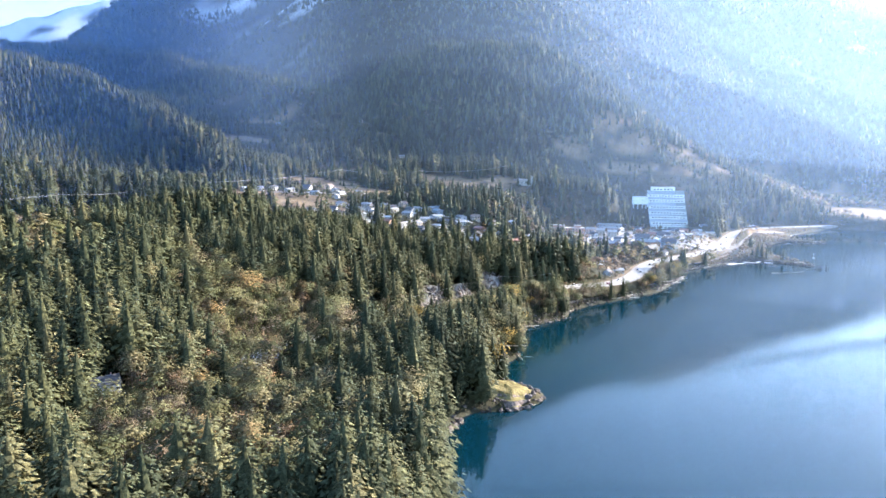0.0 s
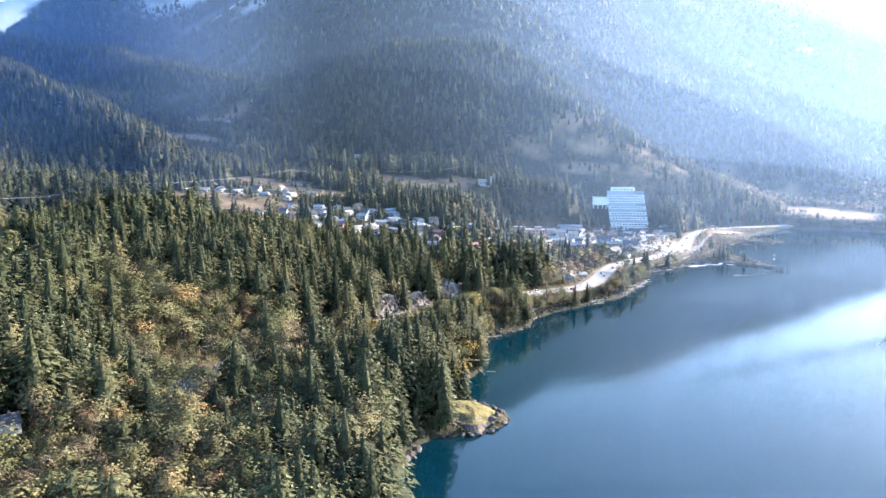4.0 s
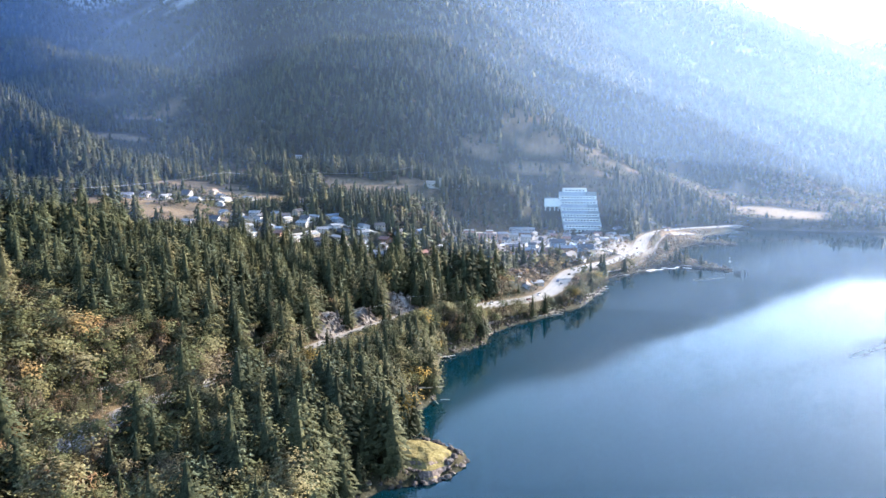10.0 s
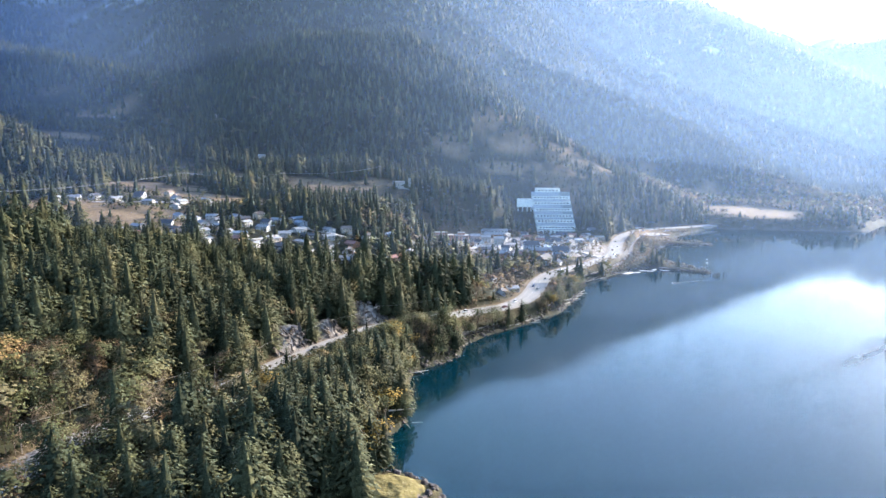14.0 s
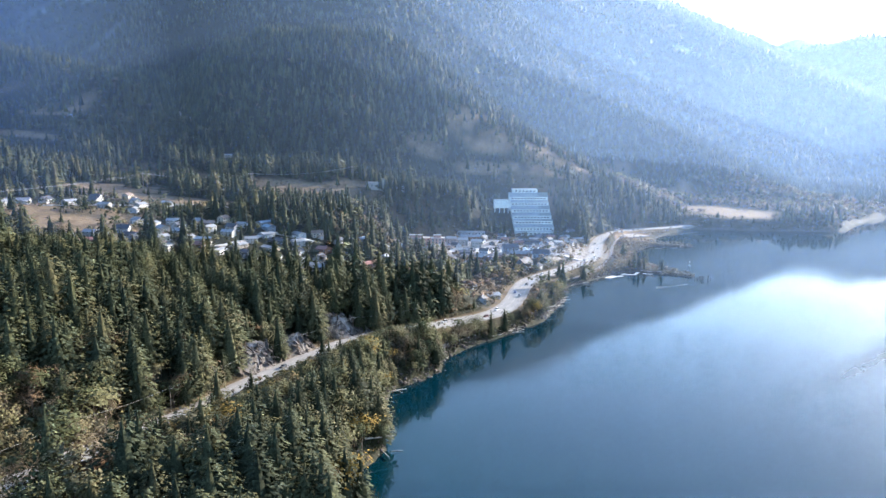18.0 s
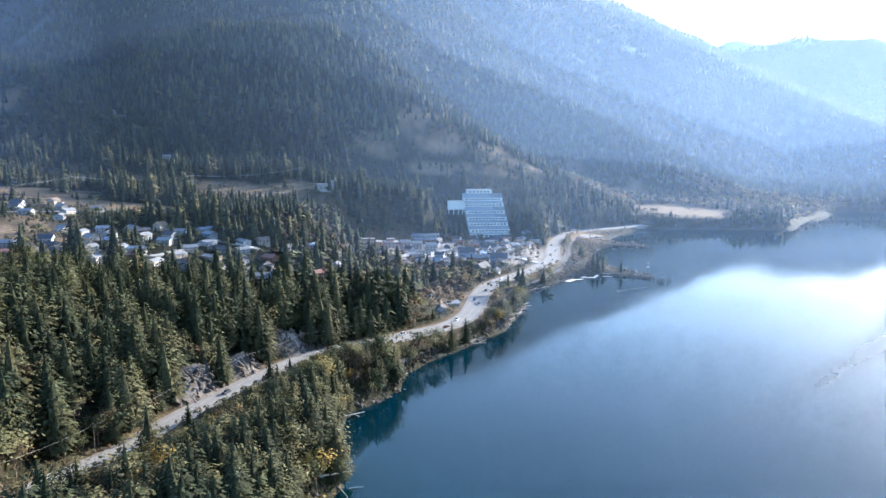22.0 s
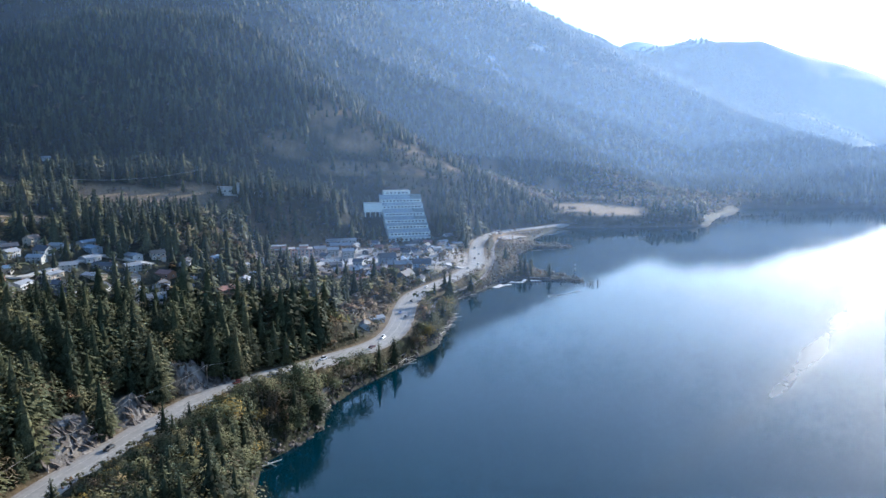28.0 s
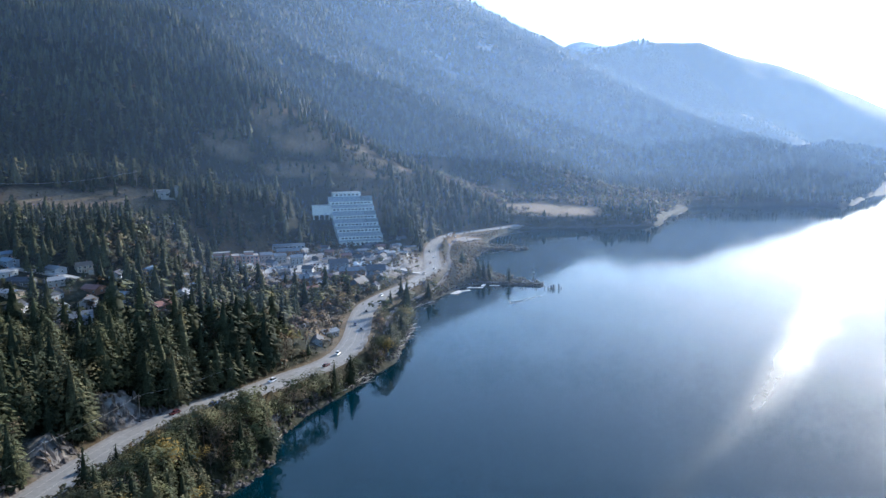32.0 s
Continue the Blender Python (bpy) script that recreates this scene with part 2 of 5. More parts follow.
# crest lines of the mountains: x, y, z, reach of their sides; and how hollow the sides are
CRESTS = [
    # the wooded dome behind the mill, and its low end towards the bay
    ([(-420, 1540, 300, 360), (-300, 1390, 312, 360), (-190, 1320, 298, 345), (-107, 1345, 286, 335), (-47, 1325, 256, 315), (18, 1300, 199, 295), (69, 1262, 148, 295), (190, 1318, 94, 220), (306, 1375, 54, 150)], 0.85),
    # ridge behind the dome; its unseen heights are added to shade the left slope
    ([(-200, 1400, 295, 380), (-180, 1700, 330, 450), (-250, 1850, 430, 560), (-330, 2000, 565, 720), (-390, 2250, 810, 950), (-350, 2600, 1000, 1200), (-300, 3300, 1122, 1700)], 1.0),
    ([(-250, 1850, 430, 560), (-90, 2117, 445, 640)], 1.05),
    # the shoulder behind the dome, falling to the flats
    ([(-90, 2117, 445, 700), (100, 2020, 365, 600), (241, 1948, 295, 540), (408, 1810, 208, 420), (506, 1640, 126, 300), (560, 1460, 60, 180)], 1.05),
    ([(85, 1180, 78, 150), (170, 1190, 66, 170), (270, 1168, 38, 120), (322, 1136, 10, 60)], 1.0),
    # the great mountain and its spur to the lake
    ([(-300, 3300, 1122, 1900), (300, 3700, 1122, 2000), (800, 3900, 972, 2000), (1156, 3990, 822, 1900), (1294, 4010, 747, 1700), (1496, 4078, 747, 1600), (1785, 4086, 597, 1400)], 1.2),
    ([(1785, 4086, 597, 1400), (1690, 3481, 420, 1100), (1512, 2844, 302, 850), (1495, 2567, 229, 700), (1438, 2245, 166, 560), (1424, 2005, 124, 460), (1423, 1739, 78, 330), (1200, 1520, 54, 240)], 1.15),
    ([(1849, 2162, 69, 240), (1895, 2117, 94, 260), (1930, 2060, 86, 260)], 0.7),
    ([(1950, 3110, 154, 420), (2013, 3062, 208, 460), (2099, 2998, 239, 480), (2192, 2924, 229, 450), (2238, 2756, 99, 350)], 1.0),
    # far range across the lake
    ([(1800, 4850, 690, 1500), (2114, 4700, 705, 1500), (2277, 4611, 756, 1500), (2360, 4570, 722, 1500), (2442, 4525, 728, 1500), (2578, 4438, 766, 1500), (2660, 4390, 728, 1500), (2731, 4345, 738, 1500), (2860, 4256, 730, 1500),
      (3004, 4160, 660, 1450), (3166, 4038, 597, 1400), (3277, 3957, 470, 1200), (3375, 3873, 415, 1100)], 1.1),
    ([(3375, 3873, 415, 1100), (3515, 3744, 322, 1000), (3659, 3598, 210, 800), (3900, 3250, 150, 600), (4300, 2900, 120, 500)], 1.1),
    # far snowy range and the mountain flank over the side valley
    ([(-4100, 3700, 800, 1300), (-3759, 3939, 880, 1400), (-3690, 4000, 900, 1400), (-3620, 4052, 960, 1400), (-3520, 4130, 900, 1400), (-3408, 4216, 1035, 1500), (-3237, 4337, 1095, 1500), (-2700, 4700, 1200, 1600)], 1.0),
    ([(-2500, 2640, 470, 700), (-2321, 2585, 520, 800), (-1919, 2273, 485, 700), (-1827, 2341, 530, 800), (-1743, 2383, 630, 900), (-1600, 2500, 780, 1100), (-900, 3000, 1050, 1600), (-300, 3300, 1150, 1900)], 1.25),
    ([(-640, 1560, 318, 420), (-700, 1800, 430, 620), (-850, 2300, 680, 1000), (-900, 3000, 1050, 1600)], 1.15),
    # lit terrace edge of the side valley
    ([(-1500, 1560, 375, 420), (-1157, 1470, 348, 330), (-929, 1424, 318, 300), (-680, 1290, 262, 260), (-479, 1166, 206, 210), (-400, 1100, 150, 150)], 1.0),
    # crest of the wooded slope over the shore
    ([(-2200, 700, 620, 1200), (-1400, 1000, 370, 800), (-933, 1112, 248, 400), (-732, 1050, 184, 250), (-560, 880, 146, 200), (-455, 765, 124, 160), (-414, 725, 95, 150)], 1.1),
]


def lattice(ix, iy, seed):
    h = (ix * 374761393 + iy * 668265263 + seed * 974711) & 0x7fffffff
    h = ((h ^ (h >> 13)) * 1274126177) & 0x7fffffff
    return ((h ^ (h >> 16)) & 0xffff) / 65535.0


def value_noise(x, y, size, seed=0, octaves=4):
    total, amp, norm = 0.0, 1.0, 0.0
    for o in range(octaves):
        u, v = x / size, y / size
        iu, iv = np.floor(u).astype(np.int64), np.floor(v).astype(np.int64)
        fu, fv = u - iu, v - iv
        fu, fv = fu * fu * (3 - 2 * fu), fv * fv * (3 - 2 * fv)
        a, b = lattice(iu, iv, seed + o), lattice(iu + 1, iv, seed + o)
        c, d = lattice(iu, iv + 1, seed + o), lattice(iu + 1, iv + 1, seed + o)
        total = total + amp * ((a * (1 - fu) + b * fu) * (1 - fv) + (c * (1 - fu) + d * fu) * fv)
        norm, amp, size = norm + amp, amp * 0.5, size * 0.5
    return total / norm * 2 - 1


def near_line(x, y, line):
    """Distance to a broken line, and the line's third column there."""
    best = np.full(x.shape, 1e9)
    val = np.zeros(x.shape)
    for a, b in zip(line[:-1], line[1:]):
        dx, dy = b[0] - a[0], b[1] - a[1]
        s = np.clip(((x - a[0]) * dx + (y - a[1]) * dy) / (dx * dx + dy * dy), 0, 1)
        d = np.hypot(x - a[0] - s * dx, y - a[1] - s * dy)
        m = d < best
        best = np.where(m, d, best)
        if len(a) > 2:
            val = np.where(m, a[2] + s * (b[2] - a[2]), val)
    return best, val


def on_land(x, y):
    inside = np.zeros(x.shape, bool)
    n = len(LAND)
    for i in range(n):
        (x0, y0), (x1, y1) = LAND[i], LAND[(i + 1) % n]
        if y0 != y1:
            inside ^= ((y0 > y) != (y1 > y)) & (x < (x1 - x0) * (y - y0) / (y1 - y0) + x0)
    return inside


def step(e0, e1, v):
    t = np.clip((v - e0) / (e1 - e0), 0, 1)
    return t * t * (3 - 2 * t)


def blob(x, y, cx, cy, rx, ry, soft=0.35):
    return 1 - step(1 - soft, 1 + soft, np.hypot((x - cx) / rx, (y - cy) / ry))


# rock cuts above the highway: x, y, half sizes
CUTS = [(-104, 451, 9, 14), (-90, 480, 7, 9), (-71, 512, 11, 8)]


def cut_at(x, y):
    c = np.zeros(x.shape)
    for cx, cy, rx, ry in CUTS:
        c = np.maximum(c, blob(x, y, cx, cy, rx, ry, 0.3))
    return c


def terrain(x, y, with_road=True):
    """Ground height, distance from the shore (negative in the lake)."""
    d, _ = near_line(x, y, SHORE)
    d = np.where(on_land(x, y), d, -d)
    wob = value_noise(x, y, 60, 3) * 1.0
    # gentle base: forest slope in the north, flats in the south
    slope = np.where(d < 190, 0.275 * d, 0.275 * 190 + 0.095 * (d - 190))
    flat = np.minimum(1.0 + 0.035 * d, 12 + 0.01 * d)
    town = np.maximum(blob(x, y, 60, 862, 150, 92, 0.22), blob(x, y, 15, 745, 78, 125, 0.35))
    south = step(150, 330, x) * step(800, 1000, y)
    base = slope * (1 - np.maximum(town, south)) + flat * south * (1 - town) + np.minimum(2 + d * 0.16, 9.5) * town
    # sharp rocky bank along the lake
    bank = np.clip(d, 0, 12) * 0.30 * (1 - south)
    base = base + bank * (1 - 0.7 * town)
    rise = np.zeros(x.shape)
    for pts, hollow in CRESTS:
        for a, b in zip(pts[:-1], pts[1:]):
            dx, dy = b[0] - a[0], b[1] - a[1]
            s = np.clip(((x - a[0]) * dx + (y - a[1]) * dy) / (dx * dx + dy * dy), 0, 1)
            reach = a[3] + s * (b[3] - a[3])
            dd = np.hypot(x - a[0] - s * dx, y - a[1] - s * dy)
            dd = (np.hypot(dd, 0.07 * reach) - 0.07 * reach) / 0.9324       # rounded tops
            r = (a[2] + s * (b[2] - a[2])) * np.maximum(1 - dd / (a[3] + s * (b[3] - a[3])), 0) ** hollow
            k = 14.0
            rise = np.where(np.abs(rise - r) < k, np.maximum(rise, r) + (k - np.abs(rise - r)) ** 2 / (4 * k), np.maximum(rise, r))
    # side valley climbing to the north-east, a broad tilted floor
    along, side = (y - 935) * 0.9 - (x + 330) * 0.44, (x + 330) * 0.9 + (y - 935) * 0.44
    floor = np.minimum(95 + 0.26 * along, 290) - 0.6 * np.maximum(side - 120, 0) - 0.3 * np.maximum(-side - 380, 0) + 14 * value_noise(x, y, 170, 37, 3) * step(0, 200, along)
    rise = np.maximum(rise, floor * step(-150, 120, along))
    rough = value_noise(x, y, 420, 11, 5) * np.clip((rise - 60) / 9, 0, 36) + value_noise(x, y, 90, 17, 3) * np.clip((rise - 40) / 22, 0, 8)
    k = 26.0
    hi = rise + rough
    z = np.where(np.abs(base - hi) < k, np.maximum(base, hi) + (k - np.abs(base - hi)) ** 2 / (4 * k), np.maximum(base, hi))
    z = np.where(town > 0.02, base * town + z * (1 - town), z)
    z = z + wob * np.clip(d / 40, 0, 2.2) * (1 - town)
    # fields that tilt towards the lake
    z = z + blob(x, y, -160, 930, 120, 85, 0.4) * (y - 925) * 0.17 + blob(x, y, -338, 945, 85, 55, 0.4) * (y - 940) * 0.16
    # hollow in the hillside that the mill stands in
    mill_bed = step(10, 60, x) * (1 - step(126, 150, x)) * step(938, 945, y) * (1 - step(1044, 1060, y))
    z = z * (1 - mill_bed) + np.minimum(z, 8 + np.clip(y - 950, 0, 100) * 0.42) * mill_bed
    # the mossy point
    head = blob(x, y, -38, 324, 19, 22, 0.4)
    z = z * (1 - head) + np.minimum(z, 2.5) * head
    side_weight = step(10, 24, x - np.interp(y, ROAD[:, 1], ROAD[:, 0])) * step(560, 640, y) * (1 - step(1060, 1110, y))
    z = z * (1 - side_weight) + np.minimum(z, 1.0 + 0.14 * np.maximum(d, 0)) * side_weight
    z = np.minimum(z, 0.2 + np.maximum(d, 0) * 1.6)
    z = np.where(d < 0, np.maximum(d * 0.35, -14), z)
    if with_road:
        rd, rz = near_line(x, y, ROAD)
        uphill = x < np.interp(y, ROAD[:, 1], ROAD[:, 0])
        w = 1 - step(9.0, np.where(uphill, 30 - 15 * cut_at(x, y), 14), rd)
        z = np.where(d > 1, z * (1 - w) + (rz - 0.35) * w, z)
        ld, lz = near_line(x, y, RAIL)
        w = (1 - step(3.2, 6, ld)) * step(10, 14, rd)
        z = np.where(d > 1, z * (1 - w) + (lz - 0.3) * w, z)
    return z, d


def graded(lo, a, b, hi, fine, grow=1.11, top=70):
    mid = list(np.arange(a, b + fine, fine))
    out, s = [], fine
    p = mid[-1]
    while p < hi:
        s = min(s * grow, top)
        p += s
        out.append(p)
    pre, s, p = [], fine, a
    while p > lo:
        s = min(s * grow, top)
        p -= s
        pre.append(p)
    return np.array(pre[::-1] + mid + out)


def mesh_from(name, verts, faces, mats, slots=None, attrs=None, smooth=False):
    """A mesh from arrays; faces all have the same number of corners."""
    me = bpy.data.meshes.new(name)
    verts, faces = np.asarray(verts, np.float32), np.asarray(faces, np.int32)
    n, c = faces.shape
    me.vertices.add(len(verts))
    me.vertices.foreach_set("co", verts.ravel())
    me.loops.add(n * c)
    me.loops.foreach_set("vertex_index", faces.ravel())
    me.polygons.add(n)
    me.polygons.foreach_set("loop_start", np.arange(0, n * c, c, dtype=np.int32))
    for m in mats:
        me.materials.append(m)
    if slots is not None:
        me.polygons.foreach_set("material_index", np.asarray(slots, np.int32))
    for key, val in (attrs or {}).items():
        at = me.attributes.new(key, 'FLOAT', 'POINT')
        at.data.foreach_set("value", np.asarray(val, np.float32))
    me.polygons.foreach_set("use_smooth", np.full(n, smooth))
    me.update(calc_edges=True)
    return me


def grid_mesh(name, xs, ys, z, mats, attrs):
    X, Y = np.meshgrid(xs, ys)
    nx, ny = len(xs), len(ys)
    i = np.arange(nx * ny).reshape(ny, nx)
    f = np.stack([i[:-1, :-1], i[:-1, 1:], i[1:, 1:], i[1:, :-1]], -1).reshape(-1, 4)
    return mesh_from(name, np.stack([X.ravel(), Y.ravel(), z.ravel()], -1), f, mats, None, attrs, True)


# open ground without woods: centre x, y, half sizes
CLEARINGS = [(-338, 945, 56, 24), (-558, 1129, 62, 24), (-678, 1211, 40, 14), (-527, 995, 46, 18), (-160, 930, 74, 46), (-325, 800, 55, 24), (-300, 668, 62, 26), (-265, 625, 52, 30), (-262, 752, 80, 26), (-350, 640, 40, 18),
             (46, 1178, 50, 46), (-34, 1122, 30, 18), (166, 1184, 56, 28), (120, 1112, 40, 14), (54, 1098, 50, 13), (330, 1535, 56, 24), (420, 1428, 70, 26), (432, 1190, 66, 92),
             (-372, 452, 30, 60), (-395, 385, 40, 40), (28, 660, 22, 14), (20, 625, 18, 12), (235, 990, 40, 45)]


def clearing(x, y):
    c = np.zeros(x.shape)
    ux, uy = x + 22 * value_noise(x, y, 38, 87, 3), y + 22 * value_noise(x, y, 38, 89, 3)
    for cx, cy, rx, ry in CLEARINGS:
        c = np.maximum(c, blob(ux, uy, cx, cy, rx, ry, 0.3) if cx > 340 else blob(x, y, cx, cy, rx, ry, 0.3))
    n = value_noise(x, y, 26, 83, 3)
    return c * np.where((y < 1040) | (x > 340), step(-0.75, 0.1, n + 0.3 * ((y < 800) | (x > 340))), step(-0.55, 0.2, n))


# old snow lying in the open: centre x, y, half sizes
SNOW = [(-1345, 2325, 62, 34), (-1240, 2345, 60, 38), (-1110, 2262, 74, 34), (-965, 2150, 70, 34), (-862, 2074, 52, 26), (-711, 1685, 24, 12), (885, 2785, 34, 26), (620, 2490, 40, 24), (628, 2390, 46, 18), (392, 2195, 30, 14), (-1240, 2215, 30, 12)]


def snow_spots(x, y):
    c = np.zeros(x.shape)
    for cx, cy, rx, ry in SNOW:
        c = np.maximum(c, blob(x, y, cx, cy, rx, ry, 0.4))
    return c * step(-0.6, 0.0, value_noise(x, y, 40, 97, 3))


xs = graded(-4200, -300, 320, 4600, 5.2)
ys = graded(-700, 150, 1080, 5200, 5.2)
GX, GY = np.meshgrid(xs, ys)
GZ, GD = terrain(GX, GY)
gy_, gx_ = np.gradient(GZ, ys, xs)
steep = np.hypot(gx_, gy_)
head_at = blob(GX, GY, -34, 322, 14, 18, 0.25) * step(1.2, 3.0, GD)
grass_at = np.clip(clearing(GX, GY) + step(0.25, 0.6, value_noise(GX, GY, 130, 5)) * 0.5 * (1 - step(60, 110, GZ)) + blob(GX, GY, 60, 850, 130, 75, 0.3) * 0.5, 0, 1)
bay_side = step(8, 14, GX - np.interp(GY, ROAD[:, 1], ROAD[:, 0])) * step(690, 730, GY) * (1 - step(940, 975, GY))
grass_at = np.clip(grass_at - head_at, 0, 1) * (1 - 0.85 * bay_side)
near_road, _ = near_line(GX, GY, ROAD)
grass_at = np.maximum(grass_at, (1 - step(9, 13, near_road)) * 0.7) * step(4, 14, GD)
rock_at = np.clip(step(0.9, 1.4, steep) * 0.5 * (GZ > 300) + (1 - step(0.3, 1.6, GD)) * 0.12 * (1 - 0.85 * step(1080, 1140, GY)) * step(-0.1, 0.35, value_noise(GX, GY, 45, 71, 3) + 0.9 * step(540, 600, GY) - 0.8 * step(1080, 1140, GY)) + cut_at(GX, GY) * 0.7 + blob(GX, GY, 50, 850, 112, 66, 0.3) * 0.95, 0, 1) * (1 - blob(GX, GY, -34, 322, 22, 26, 0.3))
snow_patch = snow_spots(GX, GY)
snow_at = snow_patch + (1 - snow_patch) * step(660, 780, GZ + 110 * value_noise(GX, GY, 220, 23)) * step(-0.25, 0.15, value_noise(GX, GY, 120, 29) + 0.35 - steep * 0.4) * np.where(GX > -800, 0.04, 1.0) ** (GY < 3900)
lawn_at = np.maximum(blob(GX, GY, 125, 852, 15, 11, 0.25), blob(GX, GY, -112, 570, 14, 9, 0.3))
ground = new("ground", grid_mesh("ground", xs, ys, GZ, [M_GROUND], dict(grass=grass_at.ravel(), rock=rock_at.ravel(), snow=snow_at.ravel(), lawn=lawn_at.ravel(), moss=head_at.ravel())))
tagged(ground, "forest floor, dry grass and rock of the mountain shore", "ground", kind="structure")

wx, wy = graded(-300, -80, 640, 4800, 6.0, 1.2, 300), graded(-900, 180, 1130, 4800, 6.0, 1.2, 300)
WX, WY = np.meshgrid(wx, wy)
_, WD = terrain(WX, WY, False)
shallow = 0.45 * blob(WX + 30 * value_noise(WX, WY, 50, 67, 3), WY + 30 * value_noise(WX, WY, 50, 69, 3), -12, 384, 40, 42, 0.95) + np.clip(1 - np.abs(np.minimum(WD, 0)) / 16, 0, 1) ** 1.3 * 0.4 * step(-3, -8, WD) * step(-0.2, 0.5, value_noise(WX, WY, 60, 63, 2) + 0.4 * blob(WX, WY, -30, 360, 60, 80, 0.5))
# a long streak of ruffled water
RUFFLED = np.array([(70, 388, 7), (100, 410, 9), (130, 432, 11), (168, 456, 14), (220, 494, 17), (289, 550, 21), (400, 642, 26), (573, 800, 26)], float)
ruf_d, ruf_w = near_line(WX, WY, RUFFLED)
ruffled = (1 - step(-0.2, 1.45, ruf_d / ruf_w + 0.2 * value_noise(WX, WY, 60, 61, 3))) * (0.6 + 0.27 * step(90, 260, WX))
water = new("water", grid_mesh("water", wx, wy, np.zeros_like(WX), [M_WATER], dict(shallow=shallow.ravel(), ruffled=ruffled.ravel())))
tagged(water, "calm deep blue lake water with teal shallows", "water", kind="structure")


def height_at(x, y):
    z, _ = terrain(np.array([float(x)]), np.array([float(y)]))
    return float(z[0])


# ---------------------------------------------------------------- where the houses stand: x, y, kind of house, turn in degrees
UPPER_HOUSES = [(-254, 564, 2, 15), (-247, 583, 0, 40), (-229, 571, 3, 10), (-350, 657, 0, 30), (-345, 676, 1, 10), (-304, 706, 4, 20), (-288, 690, 0, 25), (-278, 726, 1, 15),
                (-264, 702, 0, 30), (-262, 684, 2, 70), (-290, 738, 3, 25), (-318, 694, 2, 20), (-240, 640, 1, 15), (-226, 631, 2, 20), (-214, 619, 1, 10), (-211, 599, 0, 15)]
VILLAGE_HOUSES = [(-200, 581, 0, 20), (-215, 643, 0, 25), (-199, 611, 0, 20), (-190, 563, 0, 30), (-179, 600, 5, 10), (-184, 629, 0, 15), (-168, 622, 0, 30), (-184, 664, 3, 20),
                  (-177, 585, 6, 10), (-163, 582, 2, 20), (-156, 604, 7, 12), (-153, 667, 5, 8), (-146, 651, 8, 8), (-144, 636, 2, 12), (-151, 619, 0, 70), (-136, 612, 7, 5),
                  (-134, 627, 9, 5), (-120, 631, 0, 60), (-123, 649, 2, 5), (-113, 600, 2, 15), (-129, 595, 4, 20), (-101, 612, 4, 30), (-101, 629, 6, 20), (-200, 655, 1, 10)]
LOWER_HOUSES = [(-104, 586, 10, 12), (-87, 624, 0, 20), (-80, 604, 7, 25), (-67, 618, 6, 15), (-66, 728, 7, 10), (-60, 714, 5, 5), (-54, 703, 6, 10), (-45, 735, 6, 8),
                (-57, 640, 0, 30), (-58, 781, 3, 10), (-77, 664, 8, 15), (-24, 775, 9, 3), (-22, 748, 9, 8), (-29, 645, 0, 40), (-50, 593, 4, 10), (14, 604, 4, 30),
                (23, 624, 2, 60), (6, 622, 4, 20), (-170, 500, 9, 20), (-165, 203, 4, 30), (-289, 1035, 0, 10), (-381, 1150, 2, 5), (-402, 1176, 3, 5), (-520, 1100, 0, 20)]
TOWN_HOUSES = [(-2, 885, 11, 5), (10, 875, 11, 5), (24, 862, 11, 5), (57, 825, 12, 8), (64, 795, 13, -5), (82, 783, 12, -8), (16, 775, 13, 3), (41, 757, 4, 5), (61, 744, 12, 55),
               (74, 747, 4, 60), (50, 768, 4, 0), (89, 847, 9, 0), (115, 882, 2, 10), (128, 880, 0, 20), (103, 862, 4, 5), (131, 926, 2, 0), (108, 900, 4, 10), (72, 880, 6, 10),
               (20, 915, 13, 2), (-20, 850, 2, 4), (45, 880, 9, 8), (146, 925, 7, 15), (92, 905, 2, 12), (36, 925, 2, 4), (58, 930, 4, 0), (118, 862, 4, 10), (30, 820, 4, 5), (8, 812, 9, 8), (90, 812, 2, -5), (0, 905, 1, 5), (-30, 905, 4, 3), (140, 940, 4, 20)]
MORE_HOUSES = [(-236, 606, 4, 20), (-222, 586, 9, 10), (-206, 628, 4, 25), (-192, 645, 9, 15), (-170, 640, 4, 20), (-166, 655, 2, 10), (-189, 596, 2, 10), (-168, 570, 4, 15), (-150, 590, 9, 8),
               (-142, 580, 4, 20), (-118, 615, 4, 10), (-214, 566, 4, 30), (-238, 555, 6, 15), (-310, 722, 4, 10), (-250, 722, 2, 20), (-335, 690, 4, 30), (-110, 655, 3, 5), (-92, 650, 4, 25)]
TOWN_INFILL = [(75, 908, 4, 6), (85, 891, 9, 4), (98, 915, 4, 10), (115, 925, 6, 8), (126, 910, 4, 15), (31, 890, 4, 5), (85, 770, 4, -10), (18, 792, 9, 5), (30, 765, 4, 8), (43, 783, 6, 3), (66, 770, 9, 50), (92, 872, 4, 5), (2, 860, 4, 6), (-12, 912, 9, 4), (104, 935, 9, 0), (60, 905, 6, 4), (14, 930, 4, 2), (134, 895, 4, 20), (-35, 880, 4, 10), (-45, 860, 9, 6), (10, 745, 4, 10), (-5, 760, 9, 5), (25, 738, 6, 15), (82, 862, 4, 4)]
ALL_HOUSES = TOWN_INFILL + MORE_HOUSES + UPPER_HOUSES + VILLAGE_HOUSES + LOWER_HOUSES + TOWN_HOUSES

# ---------------------------------------------------------------- trees
rng = np.random.default_rng(7)


